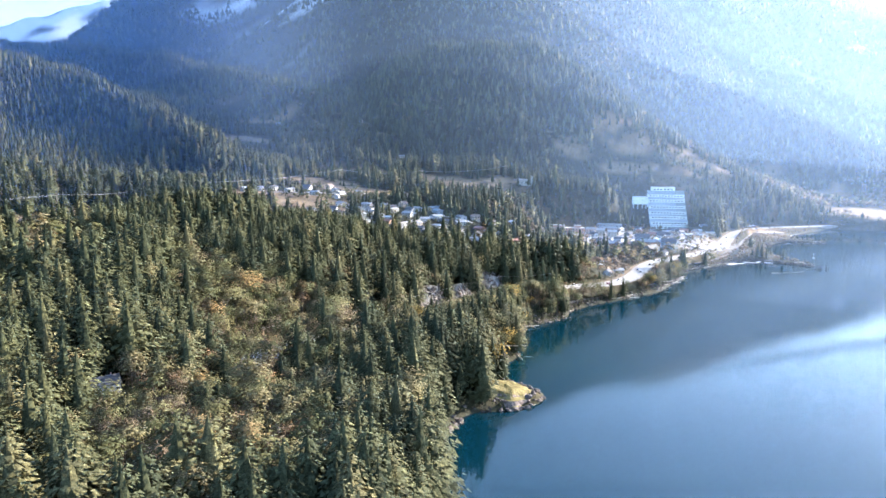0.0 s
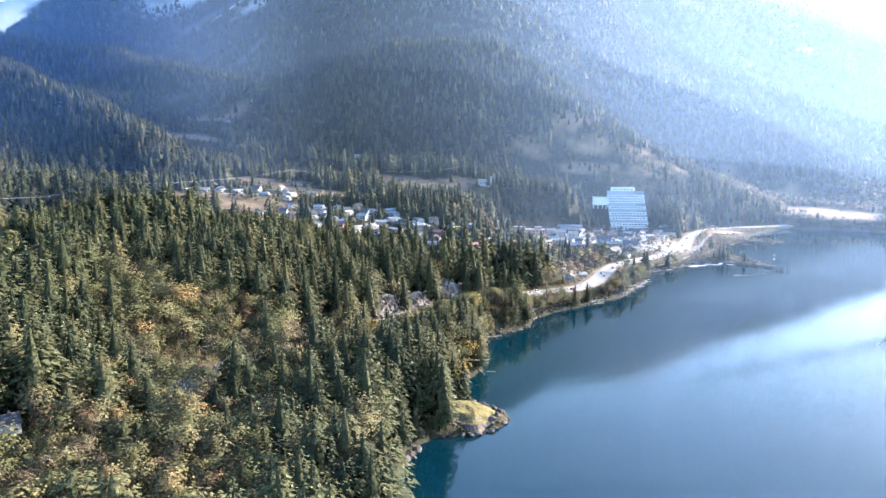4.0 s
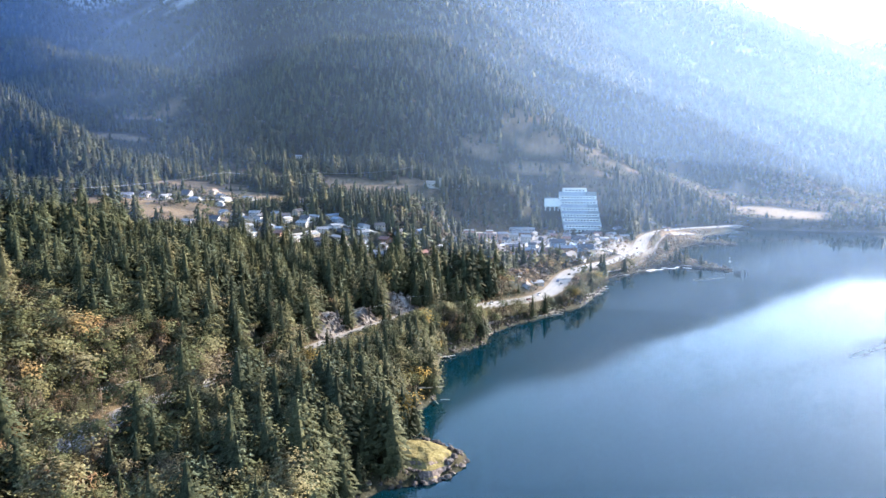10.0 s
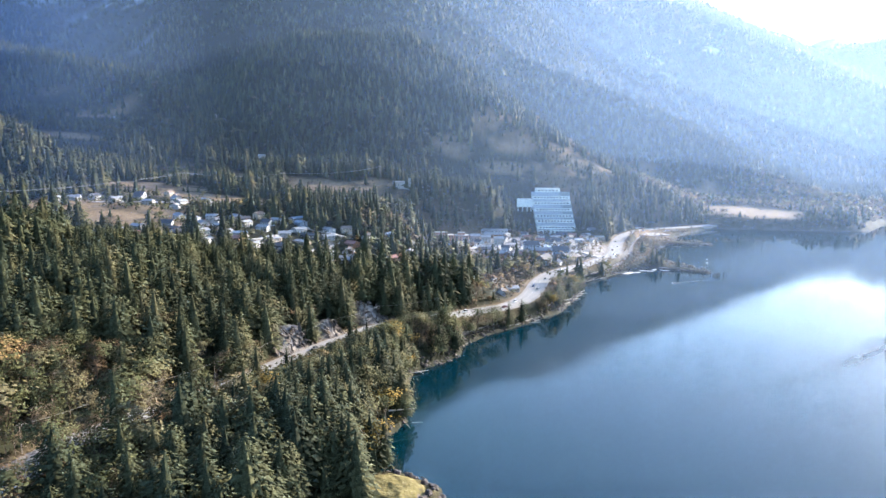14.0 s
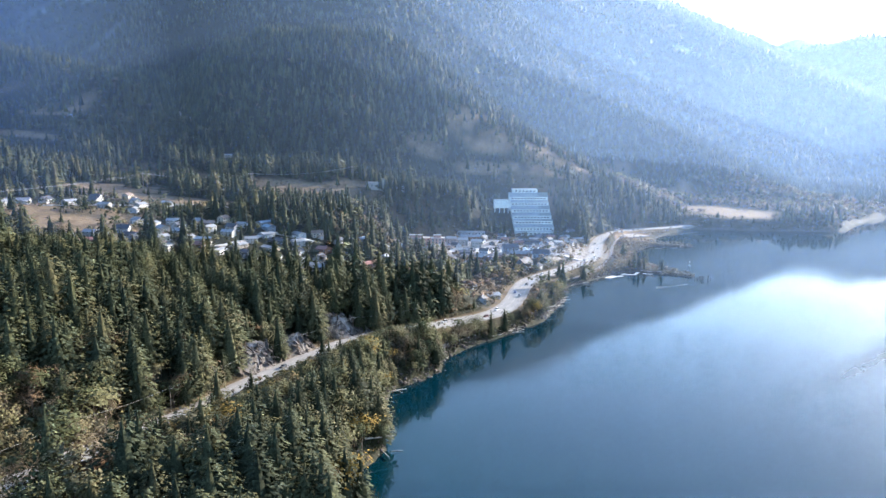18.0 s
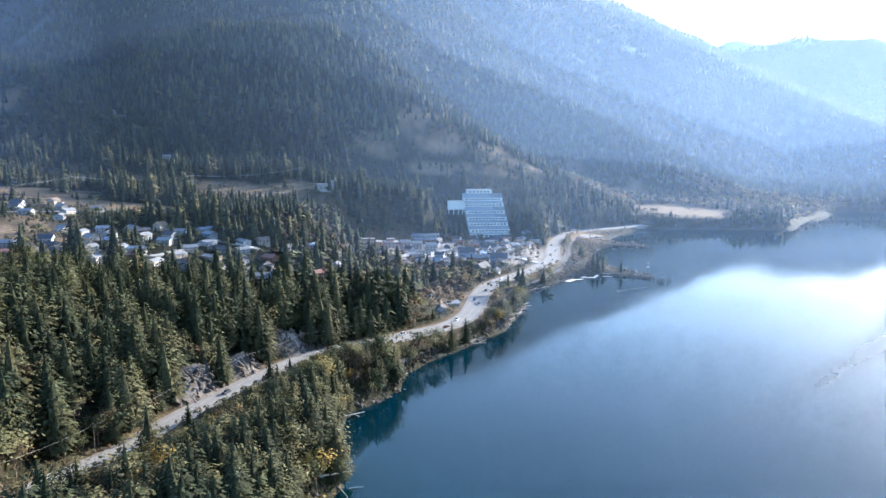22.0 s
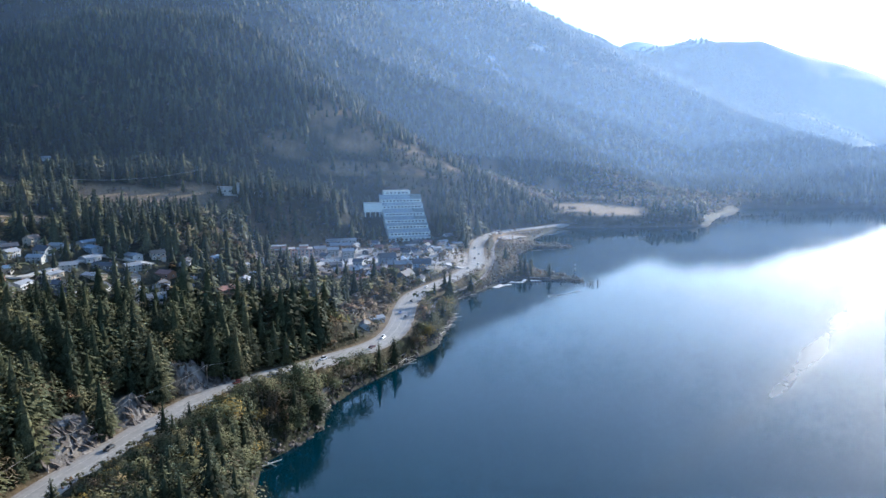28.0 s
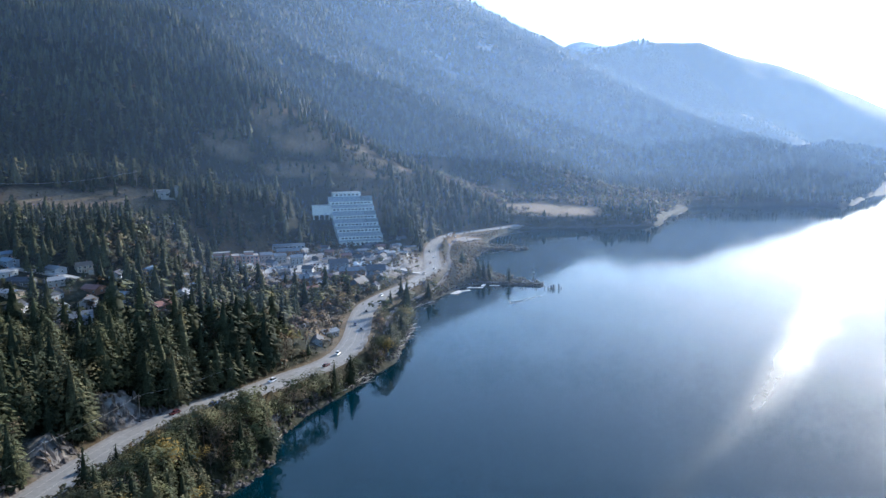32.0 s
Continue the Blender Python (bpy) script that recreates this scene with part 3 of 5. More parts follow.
def fir_shape(seed, sprays, tiers, size, core=6, trunk=True, width=0.2, fill=0.6):
    """A conifer one unit high: many small drooping sprays set in uneven tiers round a dark inner cone. Verts, faces, slots (0 needles, 1 bark)."""
    r = np.random.default_rng(seed)
    V, F, M = [], [], []

    def cone(n, rad, z0, z1, slot):
        b = len(V)
        for k in range(n):
            a = k * 2 * math.pi / n
            V.append((rad * math.cos(a), rad * math.sin(a), z0))
        V.append((0, 0, z1))
        for k in range(n):
            F.append((b + k, b + (k + 1) % n, b + n))
            M.append(slot)
    if trunk:
        cone(5, 0.013, -0.06, 0.97, 1)
    if core:
        cone(core, width * fill, 0.1, 0.96, 0)
    side, amount, phase = r.random() * 6.3, 0.3 * r.random(), r.random() * 6.3
    low = 0.05 + 0.08 * r.random()
    for k in range(sprays):
        t = 1 - ((k + r.random()) / sprays) ** 0.62
        a = r.random() * 2 * math.pi
        tier = 0.5 + 0.5 * math.sin(t * tiers * 2 * math.pi + phase + 0.8 * math.sin(a + phase))
        L = width * ((1 - t) ** 0.52 * min(1.0, 0.7 + 2.0 * t)) * (0.56 + 0.4 * tier + 0.4 * (r.random() - 0.4)) * (1 + amount * math.cos(a - side)) + 0.022 * (1 - 0.6 * t)
        z = low + (0.99 - low) * t + 0.02 * (r.random() - 0.5)
        w = size * (0.55 + 0.9 * r.random()) * (0.5 + 0.5 * (1 - t))
        c, s = math.cos(a), math.sin(a)
        q = max(L - w * 1.7, 0.0)
        drop = w * (0.3 + 1.1 * r.random())
        tilt = w * 0.7 * (r.random() - 0.5)
        b = len(V)
        V += [(q * c - w * 0.75 * s, q * s + w * 0.75 * c, z + tilt), (q * c + w * 0.75 * s, q * s - w * 0.75 * c, z - tilt), (L * c, L * s, z - drop)]
        F.append((b, b + 2, b + 1))
        M.append(0)
    V.append((0.004, 0, 0.9))
    V.append((-0.004, 0, 0.9))
    V.append((0, 0, 1.02))
    F.append((len(V) - 3, len(V) - 2, len(V) - 1))
    M.append(0)
    return np.array(V), np.array(F), np.array(M)


def broad_shape(seed, clumps, leaf, limbs=5, lean=0.0, bare=False):
    """A broad-leaved tree one unit high: trunk, limbs and many small leaf clumps with gaps between them."""
    r = np.random.default_rng(seed)
    V, F, M = [], [], []

    def limb(p, q, w):
        p, q = np.array(p), np.array(q)
        d = (q - p) / np.linalg.norm(q - p)
        u = np.cross(d, (0.3, 0.9, 0.1))
        u = u / np.linalg.norm(u)
        v = np.cross(d, u)
        b = len(V)
        for k in range(3):
            a = k * 2 * math.pi / 3
            V.append(tuple(p + w * (u * math.cos(a) + v * math.sin(a))))
        V.append(tuple(q))
        for k in range(3):
            F.append((b + k, b + (k + 1) % 3, b + 3))
            M.append(1)
    limb((0, 0, -0.06), (lean * 0.5, 0, 0.8), 0.018)
    ends = []
    for k in range(limbs):
        a = (k + r.random()) * 2 * math.pi / limbs
        z0 = 0.22 + 0.35 * r.random()
        e = (0.24 * math.cos(a) * (0.6 + 0.6 * r.random()), 0.24 * math.sin(a) * (0.6 + 0.6 * r.random()), min(0.92, z0 + 0.2 + 0.25 * r.random()))
        limb((0, 0, z0), e, 0.009)
        ends.append(np.array(e))
    ends.append(np.array((lean * 0.5, 0, 0.86)))
    for k in range(clumps):
        e = ends[k % len(ends)]
        p = e + r.normal(size=3) * np.array((0.085, 0.085, 0.10))
        p[2] = min(max(p[2], 0.16), 1.0)
        out = p - np.array((0, 0, 0.45)) + r.normal(size=3) * 0.1       # leaf sprays lie along the crown's outside
        u = np.cross(out, r.normal(size=3))
        u /= np.linalg.norm(u)
        v = np.cross(u, out)
        v /= np.linalg.norm(v)
        a, c = leaf * (0.6 + 0.8 * r.random()), leaf * (0.5 + 0.6 * r.random())
        if bare:
            a, c = a * 1.6, c * 0.22
        b = len(V)
        V += [tuple(p - u * a), tuple(p + v * c), tuple(p + u * a), tuple(p - v * c)]
        F += [(b, b + 1, b + 2), (b, b + 2, b + 3)]
        M += [0, 0]
    return np.array(V), np.array(F), np.array(M)


FIR_FINE = [fir_shape(s, 520, 8, 0.036, width=w * 1.36, fill=0.42) for s, w in ((1, 0.2), (2, 0.23), (3, 0.175), (4, 0.25), (5, 0.21))]
FIR_GOOD = [fir_shape(s, 140, 6, 0.066, width=w * 1.36, fill=0.45) for s, w in ((6, 0.2), (7, 0.23), (8, 0.175), (9, 0.245))]
FIR_MID = [fir_shape(s, 60, 5, 0.095, width=w * 1.36, fill=0.45) for s, w in ((11, 0.2), (12, 0.23), (13, 0.18))]
FIR_FAR = [fir_shape(s, 9, 3, 0.13, core=5, trunk=False, width=w * 1.15, fill=0.65) for s, w in ((21, 0.21), (22, 0.25), (23, 0.19))]
FIR_TINY = [fir_shape(s, 3, 2, 0.15, core=4, trunk=False, width=w, fill=0.85) for s, w in ((24, 0.22), (25, 0.26))]
LEAF_FINE = [broad_shape(s, 340, 0.027) for s in (31, 32, 33, 34)]
LEAF_GOOD = [broad_shape(s, 140, 0.052) for s in (35, 36, 37)]
TWIG_FINE = [broad_shape(s, 170, 0.05, limbs=9, bare=True) for s in (41, 42)]
LEAF_MID = [broad_shape(s, 50, 0.085, limbs=4) for s in (51, 52, 53)]
LEAF_FAR = [broad_shape(s, 12, 0.15, limbs=2) for s in (61, 62)]
BRUSH = [broad_shape(s, 24, 0.12, limbs=2) for s in (71, 72)]


def scatter(x0, x1, y0, y1, gap):
    nx, ny = int((x1 - x0) / gap) + 1, int((y1 - y0) / gap) + 1
    x = x0 + (np.arange(nx)[None, :] + rng.random((ny, nx))) * gap
    y = y0 + (np.arange(ny)[:, None] + rng.random((ny, nx))) * gap
    return x.ravel(), y.ravel()


def village_mask(x, y):
    m = np.maximum(blob(x, y, -175, 615, 80, 52, 0.3), blob(x, y, -290, 700, 62, 45, 0.3))
    m = np.maximum(m, blob(x, y, -60, 690, 40, 95, 0.4) * 0.6)
    return m


def may_grow(x, y, keep=0.12):
    """Where trees stand: on land, off road and railway, out of clearings, the town and houses."""
    z, d = terrain(x, y)
    rd, _ = near_line(x, y, ROAD)
    ld, _ = near_line(x, y, RAIL)
    ok = (d > 0.4) & (rd > 10.4) & (ld > 3.5) & (cut_at(x, y) < 0.4)
    ok &= (clearing(x, y) < 0.45) | (rng.random(len(x)) < np.where(x > 340, 0.02, np.where(y > 1040, 0.4, keep)))
    ok &= (blob(x, y, 60, 865, 118, 80, 0.15) < 0.4) & (blob(x, y, 50, 790, 62, 40, 0.15) < 0.4)
    ok &= rng.random(len(x)) > village_mask(x, y) * 0.3
    ok &= ~((z > 620) & (rng.random(len(x)) < (z - 620) / 250))
    ok &= ~((x > 66) & (x < 132) & (y > 930) & (y < 1052)) & ~((x > 54) & (x < 80) & (y > 950) & (y < 1018) & (rng.random(len(x)) < 0.9))
    ok &= ~((x > np.interp(y, ROAD[:, 1], ROAD[:, 0]) + 4) & (x < 330) & (y > 740) & (y < 1100) & (rng.random(len(x)) < 0.985))
    ok &= np.hypot(x + 33, y - 322) > 18.5
    ok &= snow_spots(x, y) < 0.4
    az = np.degrees(np.arctan2(x, y + 30))
    ok &= ((az > -50) & (az < 55)) | (y < 92)
    for hx, hy, *_ in ALL_HOUSES:
        ok &= (np.hypot(x - hx, y - hy) > 7.5) & ~((np.abs(x - hx * (y + 30) / (hy + 30)) < 6) & (y < hy) & (y > hy - 9))
    return ok, z, d, rd


def low_before(x, y):
    """Greatest height of trees: those that stand before houses and fields are young and low."""
    top = np.full(x.shape, 60.0)
    luck = rng.random(len(x))
    spots = [(hx, hy, 7.0, 4.0, 75.0, 0.3, 0.36) for hx, hy, *_ in ALL_HOUSES] + [(cx, cy, rx * 0.9, ry * 0.7, 150.0, 0.14, 0.12) for cx, cy, rx, ry in CLEARINGS if 600 < cy < 1300]
    for cx, cy, wide, near, far, grow, spared in spots:
        dx, dy = -cx, 130.0 - cy
        n = math.hypot(dx, dy)
        dx, dy = dx / n, dy / n
        along, side = (x - cx) * dx + (y - cy) * dy, np.abs((x - cx) * dy - (y - cy) * dx)
        m = (side < wide) & (along > 0) & (along < far) & (luck > spared)
        top = np.where(m, np.minimum(top, 3.0 + np.maximum(along - near, 0) * grow), top)
    return top


def in_view(x, y, z):
    """Ground that the lake side looks at; far slopes that face away stay thinly wooded."""
    seen = np.zeros(x.shape, bool)
    for ex, ey, ez in ((0, 0, 135), (-24, 226, 138)):
        clear = np.ones(x.shape, bool)
        for s in np.linspace(0.35, 0.985, 40):
            px, py = ex + (x - ex) * s, ey + (y - ey) * s
            gz = GZ[np.clip(np.searchsorted(ys, py), 0, len(ys) - 1), np.clip(np.searchsorted(xs, px), 0, len(xs) - 1)]
            clear &= ez + (z + 18 - ez) * s > gz - 6
        seen |= clear
    return seen


def out_of(V, F, M):
    """The way out of the crown at each vertex: sprays of needles and leaves scatter light like the crown they belong to."""
    n = np.asarray(V, float) - np.array((0, 0, 0.5))
    r = np.hypot(n[:, 0], n[:, 1]) + 1e-4
    o = np.stack([n[:, 0] / r, n[:, 1] / r, np.clip(n[:, 2] * 1.2, -0.2, 0.7) + 0.25], -1)
    return o / np.linalg.norm(o, axis=1)[:, None]


def set_out(me, vec):
    at = me.attributes.new("out", 'FLOAT_VECTOR', 'POINT')
    at.data.foreach_set("vector", np.asarray(vec, np.float32).ravel())


def stand(name, shapes, x, y, z, h, mats, label, category, girth=1.0):
    """Many trees in one joined mesh."""
    which = rng.integers(0, len(shapes), len(x))
    VV, FF, MM, TT, OO = [], [], [], [], []
    off = 0
    for k, (V, F, M) in enumerate(shapes):
        s = np.where(which == k)[0]
        if not len(s):
            continue
        a = rng.random(len(s)) * 2 * math.pi
        g = h[s] * girth * (0.85 + 0.4 * rng.random(len(s)))
        c, sn = np.cos(a)[:, None], np.sin(a)[:, None]
        X = (V[None, :, 0] * c - V[None, :, 1] * sn) * g[:, None] + x[s][:, None]
        Y = (V[None, :, 0] * sn + V[None, :, 1] * c) * g[:, None] + y[s][:, None]
        Z = V[None, :, 2] * h[s][:, None] + z[s][:, None]
        O = out_of(V, F, M)
        OO.append(np.stack([O[None, :, 0] * c - O[None, :, 1] * sn, O[None, :, 0] * sn + O[None, :, 1] * c, np.broadcast_to(O[None, :, 2], X.shape)], -1).reshape(-1, 3))
        VV.append(np.stack([X, Y, Z], -1).reshape(-1, 3))
        FF.append((F[None] + (np.arange(len(s)) * len(V))[:, None, None] + off).reshape(-1, 3))
        MM.append(np.tile(M, len(s)))
        TT.append(np.repeat(rng.random(len(s)), len(V)))
        off += len(s) * len(V)
    me = mesh_from(name, np.concatenate(VV), np.concatenate(FF), mats, np.concatenate(MM), dict(tint=np.concatenate(TT)))
    set_out(me, np.concatenate(OO))
    return tagged(new(name, me), label, category, kind="stuff")


# stands of alder and maple among the firs: centre x, y, half sizes
LEAFY = [(-122, 195, 52, 38), (-144, 278, 28, 44), (-162, 328, 44, 38), (-132, 364, 26, 20), (-110, 232, 18, 24), (-95, 350, 20, 30), (-196, 342, 26, 18), (-112, 385, 16, 16), (-300, 340, 40, 30), (-255, 230, 40, 22), (-70, 250, 14, 16)]


def mixed_share(x, y):
    """Share of broad-leaved trees: stands low on the slopes and along the shore road."""
    p = 0.5 + 1.1 * value_noise(x, y, 110, 41, 3)
    low = blob(x, y, 20, 700, 70, 120, 0.4) * 0.5 + blob(x, y, 560, 1270, 260, 170, 0.4) * 0.85 + blob(x, y, 250, 1300, 200, 90, 0.4) * 0.5
    for cx, cy, rx, ry in LEAFY:
        low = np.maximum(low, blob(x + 14 * value_noise(x, y, 22, 43, 2), y, cx, cy, rx, ry, 0.35) * 0.78)
    z, _ = terrain(x, y, False)
    return np.clip((0.06 + 0.07 * (y < 470) + step(0.5, 0.95, p) * np.where(y > 900, 0.06, np.where(y > 400, 0.16, 0.4)) + low) * (1 - 0.85 * step(110, 190, z)) + 0.3 * blob(x, y, -520, 1080, 260, 190, 0.4) * step(-0.1, 0.5, value_noise(x, y, 80, 49, 3)), 0.01, 0.95)


def forest(x0, x1, y0, y1, gap, firs, leaves, twigs, hf, hl, tag, keep=0.12, test=None, girth=1.0):
    x, y = scatter(x0, x1, y0, y1, gap)
    if test is not None:
        m = test(x, y)
        x, y = x[m], y[m]
    ok, z, d, rd = may_grow(x, y, keep)
    x, y, z = x[ok], y[ok], z[ok]
    if y1 > 1200:
        ok = in_view(x, y, z) | (rng.random(len(x)) < 0.2)
        x, y, z = x[ok], y[ok], z[ok]
    cap = low_before(x, y)
    broad = rng.random(len(x)) < mixed_share(x, y)
    hn = (1 + 0.35 * value_noise(x, y, 45, 47, 2)) * (1 - 0.4 * step(0.2, 0.6, clearing(x * 1.04, y + 34))) * (1 - 0.3 * village_mask(x, y))
    f = ~broad
    stand("fir_forest", firs, x[f], y[f], z[f], np.minimum(hf * hn[f] * (0.5 + 0.75 * rng.random(f.sum())), cap[f]), [M_FIR, M_BARK], f"dense dark green conifers {tag}", "forest", girth)
    t = broad & (rng.random(len(x)) < np.where(y > 1120, 0.75, 0.3) * (1 if twigs else 0))
    b = broad & ~t
    stand("autumn_woods", leaves, x[b], y[b], z[b], np.minimum(hl * hn[b] * (0.6 + 0.7 * rng.random(b.sum())), cap[b]), [M_LEAF, M_BARK], f"yellowing broad-leaved trees {tag}", "forest", 1.25)
    if twigs:
        stand("bare_woods", twigs, x[t], y[t], z[t], hl * 0.9 * hn[t] * (0.6 + 0.6 * rng.random(t.sum())), [M_TWIG, M_BARK], f"bare grey-brown trees {tag}", "forest", 1.2)


def shore_strip(x, y):
    """The wooded bank between highway and lake."""
    line = np.interp(y, ROAD[:, 1], ROAD[:, 0])
    return (x > line) & (y > 330) & (y < 660)


def close_by(x, y):
    return (x > -230) & (y < 540)


forest(-500, -10, 90, 540, 5.7, FIR_FINE, LEAF_FINE, TWIG_FINE, 24, 13, "on the slope above the shore road", 0.1, lambda x, y: ~shore_strip(x, y) & close_by(x, y), 1.12)
forest(-680, -10, 90, 585, 6.9, FIR_GOOD, LEAF_GOOD, TWIG_FINE, 24, 13, "on the upper slope", 0.1, lambda x, y: ~shore_strip(x, y) & ~close_by(x, y), 1.15)
forest(-660, 330, 585, 1120, 8.6, FIR_MID, LEAF_MID, None, 21, 12, "round the village", 0.06, lambda x, y: ~shore_strip(x, y), 1.28)


def far_part(x, y):
    return ~((x > -660) & (x < 330) & (y < 1120)) & ~((x > -680) & (y < 585)) & (y > 240)


forest(-1500, 1500, 250, 1750, 7.3, FIR_FAR, LEAF_FAR, LEAF_FAR, 16.5, 10, "on the mountain side", 0.1, far_part, 1.15)
forest(-2000, 2000, 1750, 2700, 10.5, FIR_TINY, LEAF_FAR, None, 17, 12, "on the far mountains", 0.1, None, 1.5)
forest(-2600, 2600, 2700, 4400, 17.0, FIR_TINY, LEAF_FAR, None, 19, 13, "on the farthest mountains", 0.1, None, 1.7)


def brush(x0, x1, y0, y1, gap, tall, pick, label, mat):
    x, y = scatter(x0, x1, y0, y1, gap)
    z, d = terrain(x, y)
    rd, _ = near_line(x, y, ROAD)
    ld, _ = near_line(x, y, RAIL)
    ok = (d > 0.3) & (rd > 10.4) & (ld > 3) & pick(x, y, d, rd)
    x, y, z = x[ok], y[ok], z[ok]
    stand("brush", BRUSH, x, y, z - 0.2, tall * (0.4 + rng.random(len(x))), [mat, M_BARK], label, "brush", 1.5)


def between_houses(x, y):
    free = np.ones(x.shape, bool)
    for hx, hy, *_ in ALL_HOUSES:
        free &= np.hypot(x - hx, y - hy) > 9
    return free & (blob(x, y, 32, 842, 42, 18, 0.1) < 0.5) & (near_line(x, y, np.array([(36, 772), (30, 800), (30, 835), (40, 870), (60, 900), (100, 925), (135, 905)], float))[0] > 7)


forest(-460, -20, -320, 92, 8.6, FIR_FAR, LEAF_FAR, LEAF_FAR, 22, 12, "on the shore slope", 0.1)
brush(-160, 140, 260, 800, 2.8, 1.8, lambda x, y, d, rd: (((rd < 17) & (cut_at(x, y) < 0.5)) | (d < 9)) & (blob(x, y, -34, 321, 13, 17, 0.1) < 0.5) & (rng.random(len(x)) < 0.75), "low autumn brush along road and shore", M_LEAF)
brush(-160, 140, 260, 800, 2.8, 1.7, lambda x, y, d, rd: ((rd < 15) | (d < 8)) & (blob(x, y, -34, 321, 13, 17, 0.1) < 0.5) & (rng.random(len(x)) < 0.55), "bare grey-brown brush along road and shore", M_TWIG)
# angular stones along the waterline
def stone_shape(seed):
    q = np.random.default_rng(seed)
    V = [(math.cos(k * 1.257) * q.uniform(0.7, 1.1), math.sin(k * 1.257) * q.uniform(0.7, 1.1), q.uniform(-0.3, 0.15)) for k in range(5)]
    V += [(math.cos(k * 1.257 + 0.6) * q.uniform(0.4, 0.7), math.sin(k * 1.257 + 0.6) * q.uniform(0.4, 0.7), q.uniform(0.4, 0.7)) for k in range(5)] + [(0, 0, q.uniform(0.5, 0.85)), (0, 0, -0.5)]
    F = []
    for k in range(5):
        j = (k + 1) % 5
        F += [(k, j, k + 5), (j, j + 5, k + 5), (k + 5, j + 5, 10), (j, k, 11)]
    return np.array(V), np.array(F), np.zeros(20, int)


STONES = [stone_shape(k) for k in (81, 82, 83)]
sx, sy = scatter(-70, 300, 240, 960, 1.7)
_, sd = terrain(sx, sy)
keep_stone = (sd > -1.0) & (sd < 3.4) & (rng.random(len(sx)) < 0.75) & ((value_noise(sx, sy, 24, 53, 2) > -0.35) | (sy > 520))
sx, sy = sx[keep_stone], sy[keep_stone]
sz, _ = terrain(sx, sy)
stand("shore_stones", STONES, sx, sy, np.maximum(sz, -0.3), 0.5 + 1.1 * rng.random(len(sx)) ** 2, [M_DARKROCK], "grey and dark stones along the waterline", "stones", 1.2)
brush(-60, 100, 330, 680, 1.9, 2.6, lambda x, y, d, rd: (d < 5) & (x > -60) & (blob(x, y, -34, 321, 20, 24, 0.1) < 0.5) & (rng.random(len(x)) < 0.6), "dark overhanging shrubs at the waterline", M_FIR)
brush(-60, 120, 560, 760, 4.2, 5.0, lambda x, y, d, rd: (blob(x, y, 15, 690, 60, 85, 0.3) > 0.3) & (rng.random(len(x)) < 0.5), "bare alder thicket north of the town", M_TWIG)
brush(-110, 110, 560, 770, 6.0, 7.0, lambda x, y, d, rd: between_houses(x, y) & (rd > 13) & (x < np.interp(y, ROAD[:, 1], ROAD[:, 0])) & (rng.random(len(x)) < 0.4), "tall bare grey alders beside the highway", M_TWIG)
brush(-420, -20, 90, 420, 8.5, 2.6, lambda x, y, d, rd: mixed_share(x, y) > 0.3, "brush under the shore woods", M_LEAF)
brush(100, 300, 730, 1060, 3.4, 2.8, lambda x, y, d, rd: (x > np.interp(y, ROAD[:, 1], ROAD[:, 0]) + 8) & (blob(x, y, 232, 1000, 30, 30, 0.2) < 0.5) & (rng.random(len(x)) < 0.75), "brush along the bay", M_TWIG)
brush(280, 900, 1060, 1420, 9.0, 4.5, lambda x, y, d, rd: (clearing(x, y) < 0.5) | (d < 12), "brown marsh brush on the flats", M_TWIG)
brush(-560, 300, 820, 1400, 9.0, 3.0, lambda x, y, d, rd: (clearing(x, y) > 0.2) & (rng.random(len(x)) < 0.5), "sparse brush on the clearings", M_TWIG)


brush(-340, -30, 550, 740, 5.0, 5.0, lambda x, y, d, rd: (village_mask(x, y) > 0.3) & between_houses(x, y) & (rng.random(len(x)) < 0.33), "autumn garden trees between the village houses", M_LEAF)
brush(-340, -30, 550, 740, 5.0, 4.5, lambda x, y, d, rd: (village_mask(x, y) > 0.3) & between_houses(x, y) & (rng.random(len(x)) < 0.3), "dark evergreen shrubs between the village houses", M_FIR)
brush(-60, 150, 740, 945, 5.0, 5.5, lambda x, y, d, rd: (x < np.interp(y, ROAD[:, 1], ROAD[:, 0]) - 9) & between_houses(x, y) & (rng.random(len(x)) < 0.3), "bare garden trees and shrubs between the town's houses", M_TWIG)
brush(-60, 150, 740, 945, 6.0, 4.5, lambda x, y, d, rd: (x < np.interp(y, ROAD[:, 1], ROAD[:, 0]) - 9) & between_houses(x, y) & (rng.random(len(x)) < 0.2), "autumn garden trees between the town's houses", M_LEAF)


# ---- the trees of the bank, one by one
def split_shape(name, shape, mat):
    V, F, M = shape
    out = []
    for slot, nm, m in ((1, "trunk", M_BARK), (0, "crown", mat)):
        f = F[M == slot]
        used, inv = np.unique(f, return_inverse=True)
        out.append(mesh_from(nm, V[used], inv.reshape(-1, 3), [m]))
        set_out(out[-1], out_of(V, F, M)[used])
    return out


def tree_thing(name, meshes, label, category, group):
    t = new(name)
    tagged(t, label, category, group)
    for nm, me in zip(("trunk", "crown"), meshes):
        o = new(nm, me)
        o.parent = t
    return t


firs = [tree_thing("conifer", split_shape("conifer", s, M_FIR), "tall dark green conifer on the wooded lake bank", "tree", "conifers between road and lake") for s in FIR_FINE]
broads = [tree_thing("broadleaf_tree", split_shape("broadleaf", s, M_LEAF), "yellowing broad-leaved tree on the lake bank", "tree", "autumn trees between road and lake") for s in LEAF_FINE]
